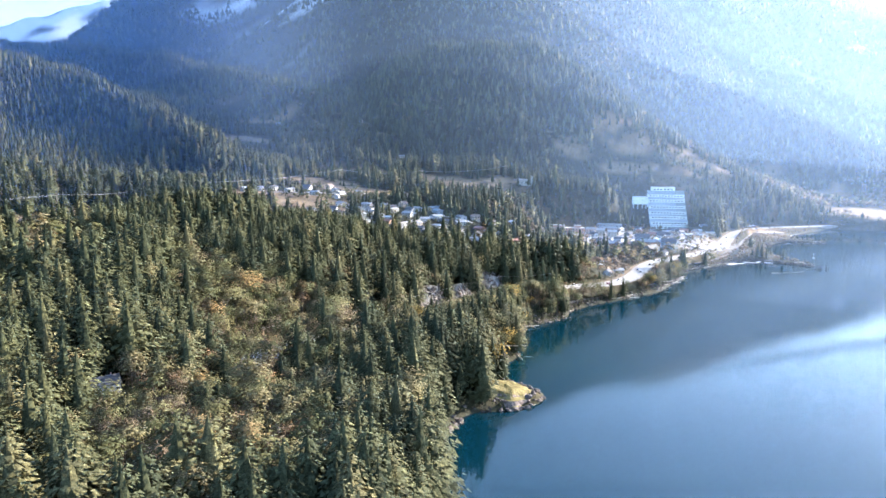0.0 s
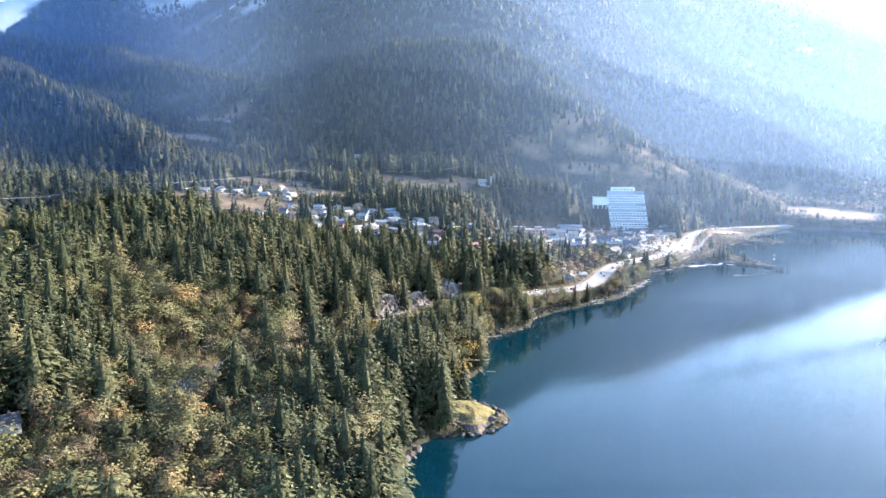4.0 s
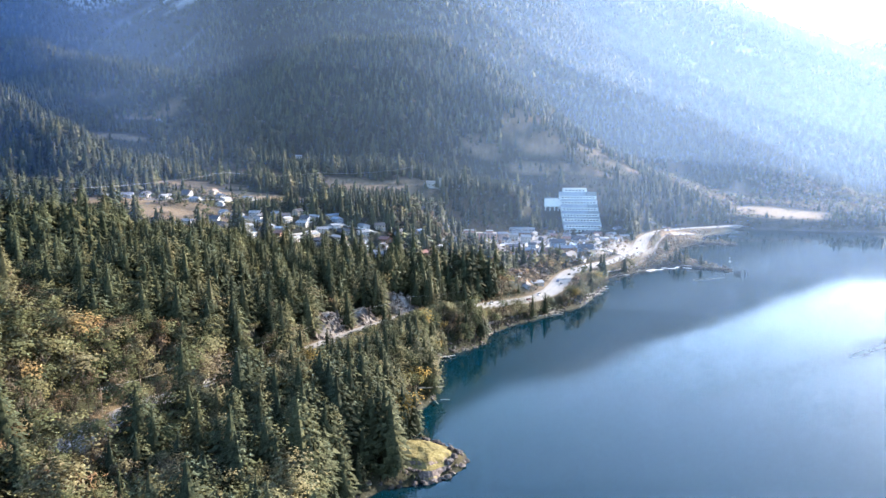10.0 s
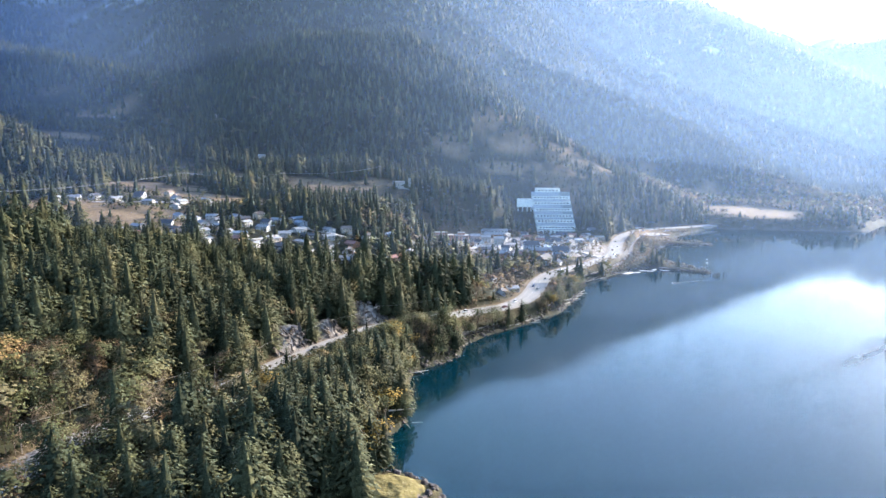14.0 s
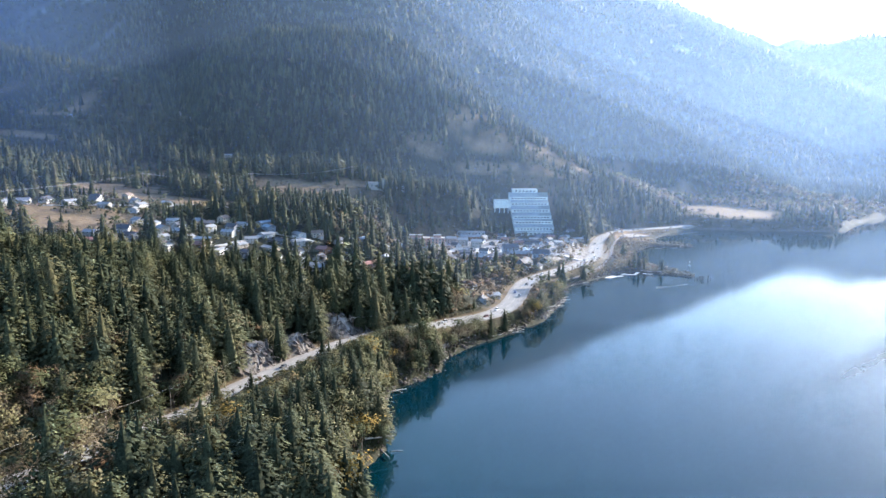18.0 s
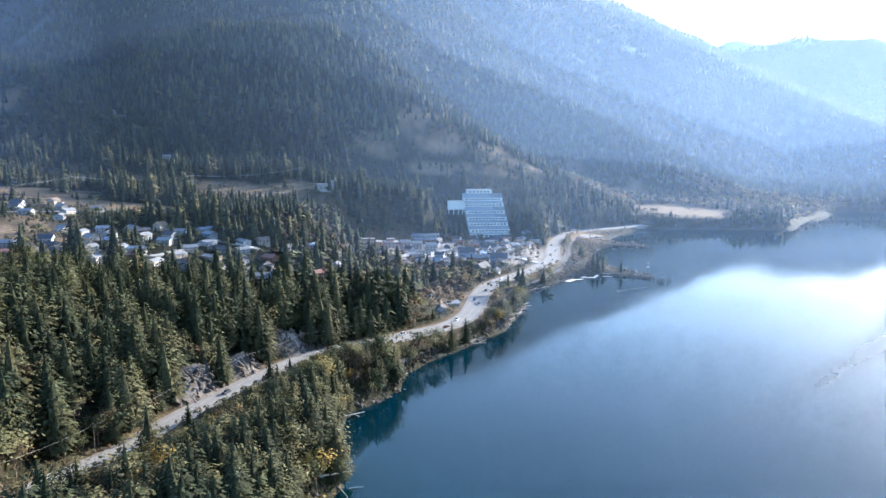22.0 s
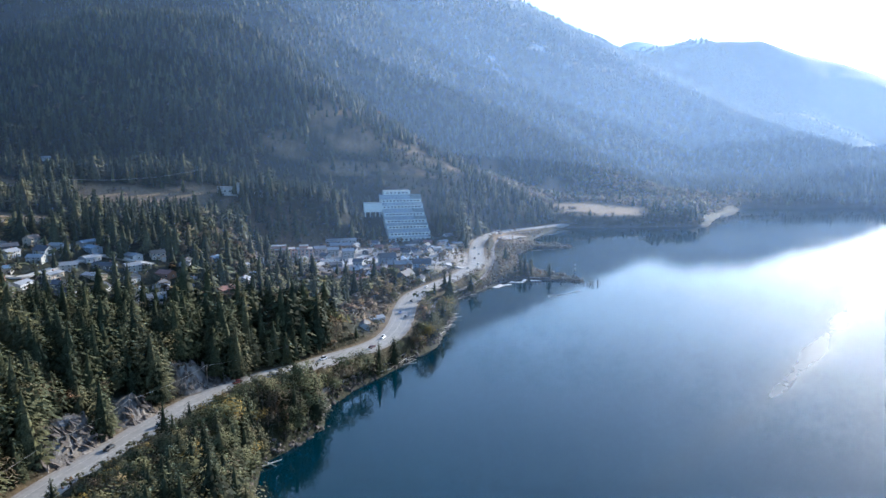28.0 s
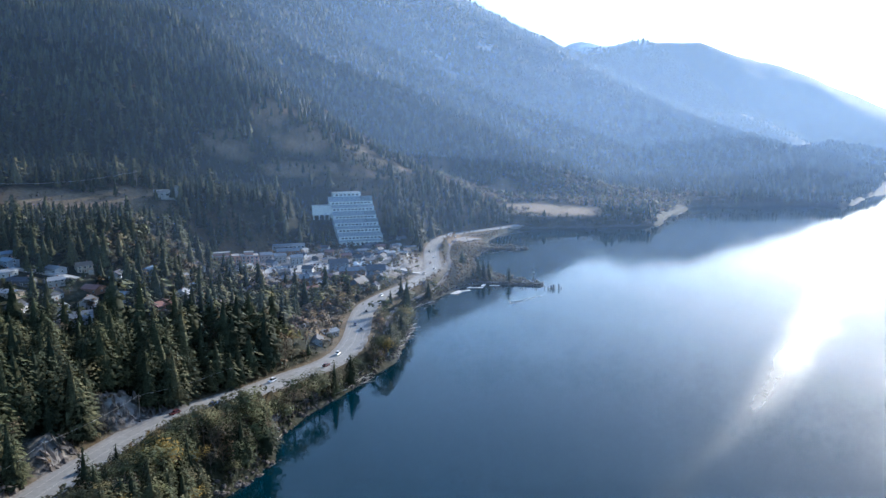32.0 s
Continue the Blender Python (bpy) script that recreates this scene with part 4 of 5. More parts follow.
golds = [tree_thing("golden_tree", split_shape("golden", s, M_GOLD), "golden-yellow autumn tree on the lake bank", "tree", "golden trees between road and lake") for s in LEAF_FINE[:2]]
bares = [tree_thing("bare_tree", split_shape("bare", s, M_TWIG), "leafless grey-brown tree on the lake bank", "tree", "bare trees between road and lake") for s in TWIG_FINE]
bx, by = scatter(-150, 100, 330, 660, 4.1)
sel = shore_strip(bx, by)
bx, by = bx[sel], by[sel]
ok, bz, bd, brd = may_grow(bx, by)
ok &= brd > 12.5
bx, by, bz = bx[ok], by[ok], bz[ok]
left = {"g": list(golds), "f": list(firs), "b": list(broads), "t": list(bares)}
for x, y, z in zip(bx, by, bz):
    u = rng.random()
    share = 0.78 if y > 470 else 0.66
    kind, base, h = ("f", firs, 22) if u > share else (("b", broads, 14) if u > share * 0.34 else (("t", bares, 11) if u > 0.04 else ("g", golds, 15)))
    if y > 560 and kind == "f" and rng.random() < 0.3:
        continue
    h *= (0.6 + 0.6 * rng.random()) * (0.85 if y > 540 else 1.0)
    rd1, rz1 = near_line(np.array([x]), np.array([y]), ROAD)
    h = min(h, rz1[0] + (0.42 * rd1[0] + 1.8 if y > 340 else 0.5 * rd1[0] + 6.0) - z)       # the bank's trees stay low beside the highway
    if kind == "f" and rd1[0] > 19 and rng.random() < 0.3:
        h = max(h, 11 + 9 * rng.random())       # a few stand taller
    if h < 3:
        continue
    g = h * (0.85 + 0.3 * rng.random()) * (1.0 if kind == "f" else 1.25)
    m = Matrix.LocRotScale((x, y, z), Euler((0, 0, rng.random() * 6.28)), (g, g, h))
    if left[kind]:
        left[kind].pop().matrix_basis = m
    else:
        c = copy_thing(base[int(rng.integers(len(base)))], pose(0, 0, 0))
        c.matrix_basis = m

# ---------------------------------------------------------------- translucent sheets standing in for haze over the valley
def haze_sheet_material(density, colour):
    m = bpy.data.materials.new("haze_sheet")
    m.use_nodes = True
    nt = m.node_tree
    nt.nodes.clear()
    out = nt.nodes.new("ShaderNodeOutputMaterial")
    mix = nt.nodes.new("ShaderNodeMixShader")
    clear = nt.nodes.new("ShaderNodeBsdfTransparent")
    veil = nt.nodes.new("ShaderNodeBsdfTranslucent")
    veil.inputs["Color"].default_value = (*colour, 1)
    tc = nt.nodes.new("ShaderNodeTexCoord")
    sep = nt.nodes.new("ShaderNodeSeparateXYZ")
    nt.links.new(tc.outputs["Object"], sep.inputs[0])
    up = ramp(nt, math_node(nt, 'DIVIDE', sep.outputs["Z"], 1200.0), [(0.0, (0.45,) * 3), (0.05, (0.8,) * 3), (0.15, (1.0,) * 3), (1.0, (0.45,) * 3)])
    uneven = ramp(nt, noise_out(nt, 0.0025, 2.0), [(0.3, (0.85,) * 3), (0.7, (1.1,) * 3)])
    # sheet strength tuned by bearing: strongest far left, weakest just left of the dome
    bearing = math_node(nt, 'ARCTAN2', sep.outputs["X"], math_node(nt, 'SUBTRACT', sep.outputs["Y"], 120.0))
    side_weight = ramp(nt, math_node(nt, 'ADD', math_node(nt, 'DIVIDE', bearing, 2.0), 0.5), [(0.12, (1.0,) * 3), (0.22, (0.85,) * 3), (0.27, (0.45,) * 3), (0.32, (0.22,) * 3), (0.41, (0.27,) * 3), (0.5, (0.4,) * 3), (0.6, (0.46,) * 3), (0.8, (0.44,) * 3)])
    dens = math_node(nt, 'MULTIPLY', math_node(nt, 'MULTIPLY', math_node(nt, 'MULTIPLY', up, uneven), side_weight), density)
    nt.links.new(dens, mix.inputs[0])
    nt.links.new(clear.outputs[0], mix.inputs[1])
    nt.links.new(veil.outputs[0], mix.inputs[2])
    nt.links.new(mix.outputs[0], out.inputs["Surface"])
    return m


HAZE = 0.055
M_NEAR_HAZE = haze_sheet_material(HAZE * 1.3, (0.36, 0.58, 1.0))
M_HAZE, M_FAR_HAZE, M_THICK_HAZE = haze_sheet_material(HAZE, (0.36, 0.58, 1.0)), haze_sheet_material(HAZE * 2.0, (0.38, 0.6, 1.0)), haze_sheet_material(HAZE * 3.0, (0.5, 0.68, 0.92))
# upright curved sheets; each lays pale blue airlight over what stands behind it
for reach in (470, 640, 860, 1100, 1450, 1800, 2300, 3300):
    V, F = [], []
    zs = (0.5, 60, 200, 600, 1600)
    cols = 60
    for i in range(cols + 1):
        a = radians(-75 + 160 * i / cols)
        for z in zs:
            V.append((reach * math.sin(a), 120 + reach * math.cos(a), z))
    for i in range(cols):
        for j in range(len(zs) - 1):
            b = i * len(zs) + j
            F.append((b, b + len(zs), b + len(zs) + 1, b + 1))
    tagged(new("haze", mesh_from("haze", V, F, [M_THICK_HAZE if reach > 3000 else M_FAR_HAZE if reach > 1400 else M_NEAR_HAZE if reach < 700 else M_HAZE], smooth=True)), "thin blue translucent sheet in place of valley haze", "haze", kind="structure")


# ---------------------------------------------------------------- helpers for things
def part(name, bm, mat, parent=None, label=""):
    me = bpy.data.meshes.new(name)
    bm.to_mesh(me)
    bm.free()
    for m in (mat if isinstance(mat, (list, tuple)) else [mat]):
        me.materials.append(m)
    ob = new(name, me)
    if parent:
        ob.parent = parent
    if label:
        ob["label"] = label
    return ob


def thing(name, m, label, category, group=""):
    ob = new(name)
    ob.matrix_world = m
    return tagged(ob, label, category, group)


def block(bm, x0, x1, y0, y1, z0, z1, bevel=0.0):
    r = bmesh.ops.create_cube(bm, size=1.0, matrix=Matrix.LocRotScale(((x0 + x1) / 2, (y0 + y1) / 2, (z0 + z1) / 2), None, (x1 - x0, y1 - y0, z1 - z0)))
    if bevel:
        bmesh.ops.bevel(bm, geom=list({e for v in r["verts"] for e in v.link_edges}), offset=bevel, segments=1, affect='EDGES')
    return r["verts"]


def box(x0, x1, y0, y1, z0, z1, bevel=0.0):
    bm = bmesh.new()
    block(bm, x0, x1, y0, y1, z0, z1, bevel)
    return bm


def prism(profile, x0, x1):
    """A closed (y, z) profile pushed along x."""
    bm = bmesh.new()
    a = [bm.verts.new((x0, y, z)) for y, z in profile]
    b = [bm.verts.new((x1, y, z)) for y, z in profile]
    n = len(profile)
    bm.faces.new(a)
    bm.faces.new(b[::-1])
    for i in range(n):
        bm.faces.new((a[i], b[i], b[(i + 1) % n], a[(i + 1) % n]))
    bmesh.ops.recalc_face_normals(bm, faces=bm.faces)
    return bm


def rod(p, q, r, sides=6, r2=None):
    bm = bmesh.new()
    p, q = Vector(p), Vector(q)
    d = q - p
    bmesh.ops.create_cone(bm, cap_ends=True, segments=sides, radius1=r, radius2=r if r2 is None else r2, depth=d.length,
                          matrix=Matrix.Translation((p + q) / 2) @ d.to_track_quat('Z', 'Y').to_matrix().to_4x4())
    return bm


# ---------------------------------------------------------------- highway
def smooth_line(pts, per=6):
    """A curve through the points (Catmull-Rom)."""
    P = np.vstack([2 * pts[0] - pts[1], pts, 2 * pts[-1] - pts[-2]])
    out = []
    for i in range(1, len(P) - 2):
        for k in range(per):
            t = k / per
            a, b, c, d = P[i - 1], P[i], P[i + 1], P[i + 2]
            out.append(0.5 * (2 * b + (c - a) * t + (2 * a - 5 * b + 4 * c - d) * t * t + (3 * b - a - 3 * c + d) * t ** 3))
    out.append(pts[-1])
    return np.array(out)


def ribbon(name, line, left, right, z0, z1, mats):
    """A slab along a line from its left to its right offset, z0 to z1 above the line."""
    t = np.gradient(line[:, :2], axis=0)
    t /= np.linalg.norm(t, axis=1)[:, None]
    nrm = np.stack([t[:, 1], -t[:, 0]], -1)
    L, R = line[:, :2] + nrm * np.reshape(left, (-1, 1)), line[:, :2] + nrm * np.reshape(right, (-1, 1))
    n = len(line)
    z = line[:, 2:3]
    V = np.concatenate([np.hstack([L, z + z1]), np.hstack([R, z + z1]), np.hstack([L, z + z0]), np.hstack([R, z + z0])])
    F = []
    for i in range(n - 1):
        F += [(i, n + i, n + i + 1, i + 1), (2 * n + i, i, i + 1, 2 * n + i + 1), (n + i, 3 * n + i, 3 * n + i + 1, n + i + 1)]
    return mesh_from(name, V, F, mats)


ROAD_LINE = smooth_line(ROAD)
HALF = 6.0 + 0.7 * (1 - step(530, 600, ROAD_LINE[:, 1]))      # paved half width
road = tagged(new("road", ribbon("road", ROAD_LINE, -HALF, HALF, -3.0, 0.0, [M_ASPHALT])), "pale grey two-lane asphalt highway along the shore", "road", kind="structure")
for off, w, nm in ((-4.4, 0.16, "edge_line"), (4.4, 0.16, "edge_line"), (-0.22, 0.13, "centre_line"), (0.22, 0.13, "centre_line")):
    o = new(nm, ribbon(nm, ROAD_LINE, off - w / 2, off + w / 2, 0.004, 0.012, [M_LINE]))
    o.parent = road
for side in (-1, 1):
    o = new("gravel_shoulder", ribbon("gravel_shoulder", ROAD_LINE, *((HALF, HALF + 1.8) if side > 0 else (-HALF - 1.8, -HALF)), -3.5, -0.06, [M_GRAVEL]))
    o.parent = road

# ---------------------------------------------------------------- the concentrator mill
M_MILL = plain("pale_green_siding", [(0.3, (0.66, 0.7, 0.68)), (0.7, (0.78, 0.81, 0.79))], 0.5, 0.6, bump_by=0.15, stretch=(3, 3, 0.2))
M_MILLROOF = plain("pale_metal_roof", [(0.3, (0.2, 0.235, 0.245)), (0.7, (0.3, 0.34, 0.35))], 0.4, 0.45, 0.5, stretch=(2, 0.2, 1))


def glass_material():
    m, nt, b = material("window_glass", 0.12, 0.6)
    oi = nt.nodes.new("ShaderNodeObjectInfo")
    nt.links.new(ramp(nt, oi.outputs["Random"], [(0, (0.02, 0.025, 0.03)), (1, (0.06, 0.075, 0.085))]), b.inputs["Base Color"])
    return m


M_GLASS = glass_material()
M_FRAME = plain("window_frame_paint", [(0.3, (0.6, 0.62, 0.62)), (0.7, (0.75, 0.76, 0.75))], 2.0, 0.5)


def window_part(parent, x, y, z, w, h, facing=-1, axis='y'):
    """A window set into a wall that faces along -y (or +-x): frame with pane, a part of its wall's thing."""
    if axis == 'y':
        fr = part("window", box(x - w / 2 - 0.12, x + w / 2 + 0.12, y + facing * 0.09, y + 0.02 * -facing, z - 0.12, z + h + 0.12), M_FRAME, parent) if facing > 0 else \
            part("window", box(x - w / 2 - 0.12, x + w / 2 + 0.12, y - 0.09, y + 0.02, z - 0.12, z + h + 0.12), M_FRAME, parent)
        s = facing
        part("pane", box(x - w / 2, x + w / 2, min(y + s * 0.12, y + s * 0.06), max(y + s * 0.12, y + s * 0.06), z, z + h), M_GLASS, fr)
    else:
        fr = part("window", box(min(x, x + facing * 0.09), max(x, x + facing * 0.09), y - w / 2 - 0.12, y + w / 2 + 0.12, z - 0.12, z + h + 0.12), M_FRAME, parent)
        part("pane", box(min(x + facing * 0.06, x + facing * 0.12), max(x + facing * 0.06, x + facing * 0.12), y - w / 2, y + w / 2, z, z + h), M_GLASS, fr)
    return fr


def build_mill():
    mill = thing("mill_building", pose(0, 0, 0), "tall pale stepped ore mill climbing the hillside with rows of windows", "building")
    #        y     x0    x1    window z
    tiers = [(947, 76, 122.4, 14.2), (959.3, 76.6, 123.8, 18.2), (971.6, 76.2, 123.9, 24.6), (983.9, 76, 124.2, 29.8), (996.1, 76, 124.1, 36.6), (1008.4, 75, 124.4, 44.1),
             (1020.7, 75.4, 124.9, 50.2), (1033, 81.2, 113.4, 58.8)]
    for i, (y, x0, x1, z) in enumerate(tiers):
        top = z + 2.1
        last = i == len(tiers) - 1
        ny, nz = (y + 14, top + 0.8) if last else (tiers[i + 1][0], tiers[i + 1][3] - 1.7)
        nz = max(nz, top + 0.1)
        low = z - 9 if i else 6
        tier = part("tier", prism([(y, low), (ny + 0.5, low), (ny + 0.5, nz - 0.25), (y, top - 0.25)], x0, x1), M_MILL, mill)
        part("tier_roof", prism([(y - 0.5, top - 0.22), (ny + 0.45, nz - 0.22), (ny + 0.45, nz), (y - 0.5, top)], x0 - 0.4, x1 + 0.4), M_MILLROOF, tier, "pale sloping metal roof")
        n = 6 if last else (11 if i else 9)
        span = (x1 - x0 - 4) / n
        for k in range(n):
            window_part(tier, x0 + 2 + span * (k + 0.5), y, z - 0.75, span * 0.62, 1.5)
        for k in range(0 if last else 2):
            window_part(tier, x1, y + 4 + 4.5 * k, z - 0.7, 2.2, 1.3, 1, 'x')
        # upright wedge of a lean-to at the sunny end of the roof
        if i in (2, 3, 4, 6):
            w = prism([(y + 0.2, top - 0.1), (ny - 0.2, nz - 0.1), (y + 0.2, nz + 0.9)], x1 - 13, x1 - 0.2)
            part("roof_wedge", w, M_MILLROOF, tier)
    annex = part("annex", box(54.4, 75.4, 1006, 1014, 38.9, 49.6), M_MILL, mill, "plain pale side wing on legs")
    part("annex_roof", box(54.0, 75.3, 1005.5, 1014.5, 49.6, 50.0), M_MILLROOF, annex)
    for x in (56, 62, 68, 73):
        part("leg", box(x - 0.5, x + 0.5, 1009, 1010, height_at(x, 1010) - 2, 38.9), M_MILL, annex)
    return mill


build_mill()

# ---------------------------------------------------------------- houses
def paint(name, c, dirt=0.82, rough=0.65):
    return plain(name, [(0.3, tuple(v * dirt for v in c)), (0.7, c)], 0.7, rough, bump_by=0.1)


WALLS = {"white": paint("white_siding", (0.4, 0.39, 0.37)), "grey": paint("grey_siding", (0.42, 0.43, 0.44)), "tan": paint("tan_siding", (0.5, 0.42, 0.33)),
         "blue": paint("blue_siding", (0.2, 0.26, 0.33)), "brown": paint("brown_siding", (0.26, 0.15, 0.1)), "pink": paint("pink_stucco", (0.6, 0.36, 0.29)),
         "dark": paint("dark_siding", (0.09, 0.1, 0.12))}
ROOFS = {"grey": paint("grey_shingles", (0.26, 0.27, 0.29), 0.7), "dark": paint("dark_shingles", (0.08, 0.085, 0.1), 0.7), "pale": paint("pale_metal_sheet", (0.3, 0.31, 0.32), 0.75, 0.55),
         "blue": paint("blue_metal_sheet", (0.2, 0.27, 0.34), 0.8, 0.5), "red": paint("red_brown_shingles", (0.3, 0.15, 0.12), 0.75), "brown": paint("brown_shingles", (0.25, 0.19, 0.15), 0.75)}
M_DOOR = paint("door_paint", (0.2, 0.12, 0.09))
M_BRICK = paint("chimney_brick", (0.3, 0.16, 0.12))
M_CONC = paint("concrete", (0.5, 0.49, 0.47), 0.8, 0.85)

# length, depth, eaves height, roof rise, wall, roof, label
KINDS = [
    (12, 8.5, 4.6, 1.9, "white", "pale", "white wooden house with a pale shallow roof"),
    (13, 9, 3.4, 2.2, "white", "grey", "white bungalow with a grey shingle roof"),
    (14, 9, 3.6, 1.6, "grey", "pale", "grey house with a pale metal roof"),
    (11, 8, 5.2, 2.4, "tan", "brown", "tan two-storey house with a brown roof"),
    (12, 9, 4.0, 3.0, "grey", "dark", "grey house with a steep dark roof"),
    (16, 9, 3.8, 1.5, "white", "blue", "long white house with a light blue metal roof"),
    (13, 9, 3.6, 2.2, "brown", "red", "brown house with a red-brown roof"),
    (16, 10, 3.4, 1.2, "tan", "pale", "wide tan house with a flat pale roof"),
    (13, 9, 4.4, 1.8, "blue", "blue", "blue house with a blue metal roof"),
    (17, 9, 3.6, 2.0, "dark", "dark", "dark wooden house with a black roof"),
    (20, 13, 4.8, 2.6, "grey", "grey", "large grey house with a broad grey roof and garage wing"),
    (11, 9, 6.6, 2.0, "white", "pale", "tall white townhouse with a pale roof"),
    (16, 10, 5.6, 3.6, "blue", "dark", "blue-grey gabled shop building with a dark roof"),
    (22, 9, 4.2, 2.4, "brown", "grey", "long brown workshop with a grey roof"),
]


def gable_roof(L, D, e, rise, over=0.6, thick=0.25):
    """Two roof slopes with overhang, the ridge along x."""
    hy = D / 2 + over
    drop = rise * over / (D / 2)
    return prism([(-hy, e - drop), (0, e + rise), (hy, e - drop), (hy, e - drop + thick), (0, e + rise + thick), (-hy, e - drop + thick)], -L / 2 - over, L / 2 + over)


def house(kind):
    L, D, e, rise, wall, roof, label = KINDS[kind]
    h = thing("house", pose(0, 0, 0), label, "house", "houses of the village")
    part("wall", prism([(-D / 2, -3), (D / 2, -3), (D / 2, e), (0, e + rise - 0.05), (-D / 2, e)], -L / 2, L / 2), WALLS[wall], h)
    part("roof", gable_roof(L, D, e, rise), ROOFS[roof], h)
    storeys = 2 if e > 4.3 else 1
    for s in range(storeys):
        n = 3 if L < 15 else 4
        for k in range(n):
            x = -L / 2 + L * (k + 0.5) / n
            if s == 0 and k == 1:
                continue
            for f, yy in ((-1, -D / 2), (1, D / 2)):
                window_part(h, x, yy, 0.9 + 2.5 * s, 1.5, 1.2, f)
        for f, xx in ((-1, -L / 2), (1, L / 2)):
            window_part(h, xx, 0.8, 0.9 + 2.5 * s, 1.5, 1.2, f, 'x')
    x = -L / 2 + L * 1.5 / (3 if L < 15 else 4)
    part("door", box(x - 0.5, x + 0.5, -D / 2 - 0.07, -D / 2 + 0.02, 0, 2.05), M_DOOR, h)
    part("step", box(x - 0.9, x + 0.9, -D / 2 - 1.1, -D / 2 - 0.01, -0.8, -0.02), M_CONC, h)
    part("chimney", box(L * 0.22, L * 0.22 + 0.8, 0.6, 1.4, e, e + rise + 0.9), M_BRICK, h)
    if kind in (1, 3, 10):
        w = part("garage_wing", prism([(-D / 2 - 4.5, -3), (-D / 2 - 0.02, -3), (-D / 2 - 0.02, 3.1), (-D / 2 - 4.5, 2.6)], L * 0.1, L * 0.42), WALLS[wall], h)
        part("wing_roof", prism([(-D / 2 - 4.9, 2.62), (-D / 2 - 0.02, 3.16), (-D / 2 - 0.02, 3.36), (-D / 2 - 4.9, 2.82)], L * 0.1 - 0.3, L * 0.42 + 0.3), ROOFS[roof], w)
        part("garage_door", box(L * 0.14, L * 0.38, -D / 2 - 4.57, -D / 2 - 4.48, 0, 2.1), WALLS["white"], w)
    return h


first = {}
for x, y, k, turn in ALL_HOUSES:
    z = min(height_at(x + dx, y + dy) for dx in (-4, 4) for dy in (-3, 3)) + 0.6
    f = 0.95 if k > 9 else 0.74
    turn += 55 * math.sin(x * 1.7 + y * 0.9) if k < 10 else 0
    m = pose(x, y, z, 0, 0, turn) @ Matrix.Diagonal((f, f, f, 1))
    h = first[k] if k in first else None
    if h is None:
        first[k] = h = house(k)
    else:
        h = copy_thing(h, pose(0, 0, 0))
    h.matrix_basis = m


def apartments(x, y, turn, L, D, storeys, label):
    """A terraced block of flats with set-back top floor and balconies."""
    b = thing("apartment_building", pose(x, y, height_at(x, y), 0, 0, turn), label, "building", "flats below the mill")
    top = storeys * 3.0
    part("wall", box(-L / 2, L / 2, -D / 2, D / 2, -2, top), WALLS["pink"], b)
    part("parapet", box(-L / 2 - 0.2, L / 2 + 0.2, -D / 2 - 0.2, D / 2 + 0.2, top, top + 0.5), WALLS["white"], b)
    part("penthouse", box(-L * 0.3, L * 0.22, -D * 0.25, D * 0.4, top + 0.5, top + 3.0), WALLS["pink"], b)
    part("penthouse_roof", box(-L * 0.3 - 0.4, L * 0.22 + 0.4, -D * 0.25 - 0.5, D * 0.4 + 0.4, top + 3.0, top + 3.35), ROOFS["pale"], b)
    n = int(L / 3.6)
    for s in range(storeys):
        for k in range(n):
            xx = -L / 2 + L * (k + 0.5) / n
            window_part(b, xx, -D / 2, s * 3.0 + 0.8, 1.7, 1.5)
            if k % 2 == 0:
                bal = part("balcony", box(xx - 1.5, xx + 1.5, -D / 2 - 1.3, -D / 2 - 0.13, s * 3.0 + 0.1, s * 3.0 + 0.3), M_CONC, b)
                part("railing", box(xx - 1.5, xx + 1.5, -D / 2 - 1.3, -D / 2 - 1.22, s * 3.0 + 0.3, s * 3.0 + 1.3), WALLS["white"], bal)
    return b


apartments(-40, 884, 4, 28, 12, 3, "pink stucco block of flats with white parapets and balconies")
apartments(-17, 870, 4, 15, 11, 3, "smaller pink stucco block of flats beside the larger one")


def hall(name, x, y, z, turn, L, D, H, wall, roof, label, rise=1.2, category="building"):
    b = thing(name, pose(x, y, z, 0, 0, turn), label, category)
    part("wall", prism([(-D / 2, -3), (D / 2, -3), (D / 2, H), (0, H + rise - 0.05), (-D / 2, H)], -L / 2, L / 2), WALLS[wall], b)
    part("roof", gable_roof(L, D, H, rise, 0.4), ROOFS[roof], b)
    n = max(2, int(L / 4))
    for k in range(n):
        window_part(b, -L / 2 + L * (k + 0.5) / n, -D / 2, H * 0.4, 1.8, 1.4)
    part("door", box(-1.1, 1.1, D / 2 - 0.02, D / 2 + 0.08, 0, 2.4), M_DOOR, b)
    return b


hall("long_shed", 22, 936, height_at(22, 936), 0, 32, 9, 4.2, "grey", "grey", "long low grey shed at the foot of the hill")
hall("white_hall", -92, 938, height_at(-92, 938), 8, 18, 10, 7.5, "white", "pale", "white flat-roofed hall on the forest terrace", 0.5)
hall("low_annex", -66, 948, height_at(-66, 948), 5, 18, 8, 3.8, "white", "pale", "low white outbuilding beside the hall", 0.5)
w = thing("water_tower", pose(-80.5, 934, height_at(-80.5, 934)), "slim white concrete tower beside the hall", "tower")
part("shaft", box(-1.4, 1.4, -1.4, 1.4, -2, 13.5, 0.1), WALLS["white"], w)
part("cap", box(-1.6, 1.6, -1.6, 1.6, 13.5, 14.1), ROOFS["grey"], w)


M_CANVAS = paint("white_canvas", (0.8, 0.8, 0.78), 0.9)


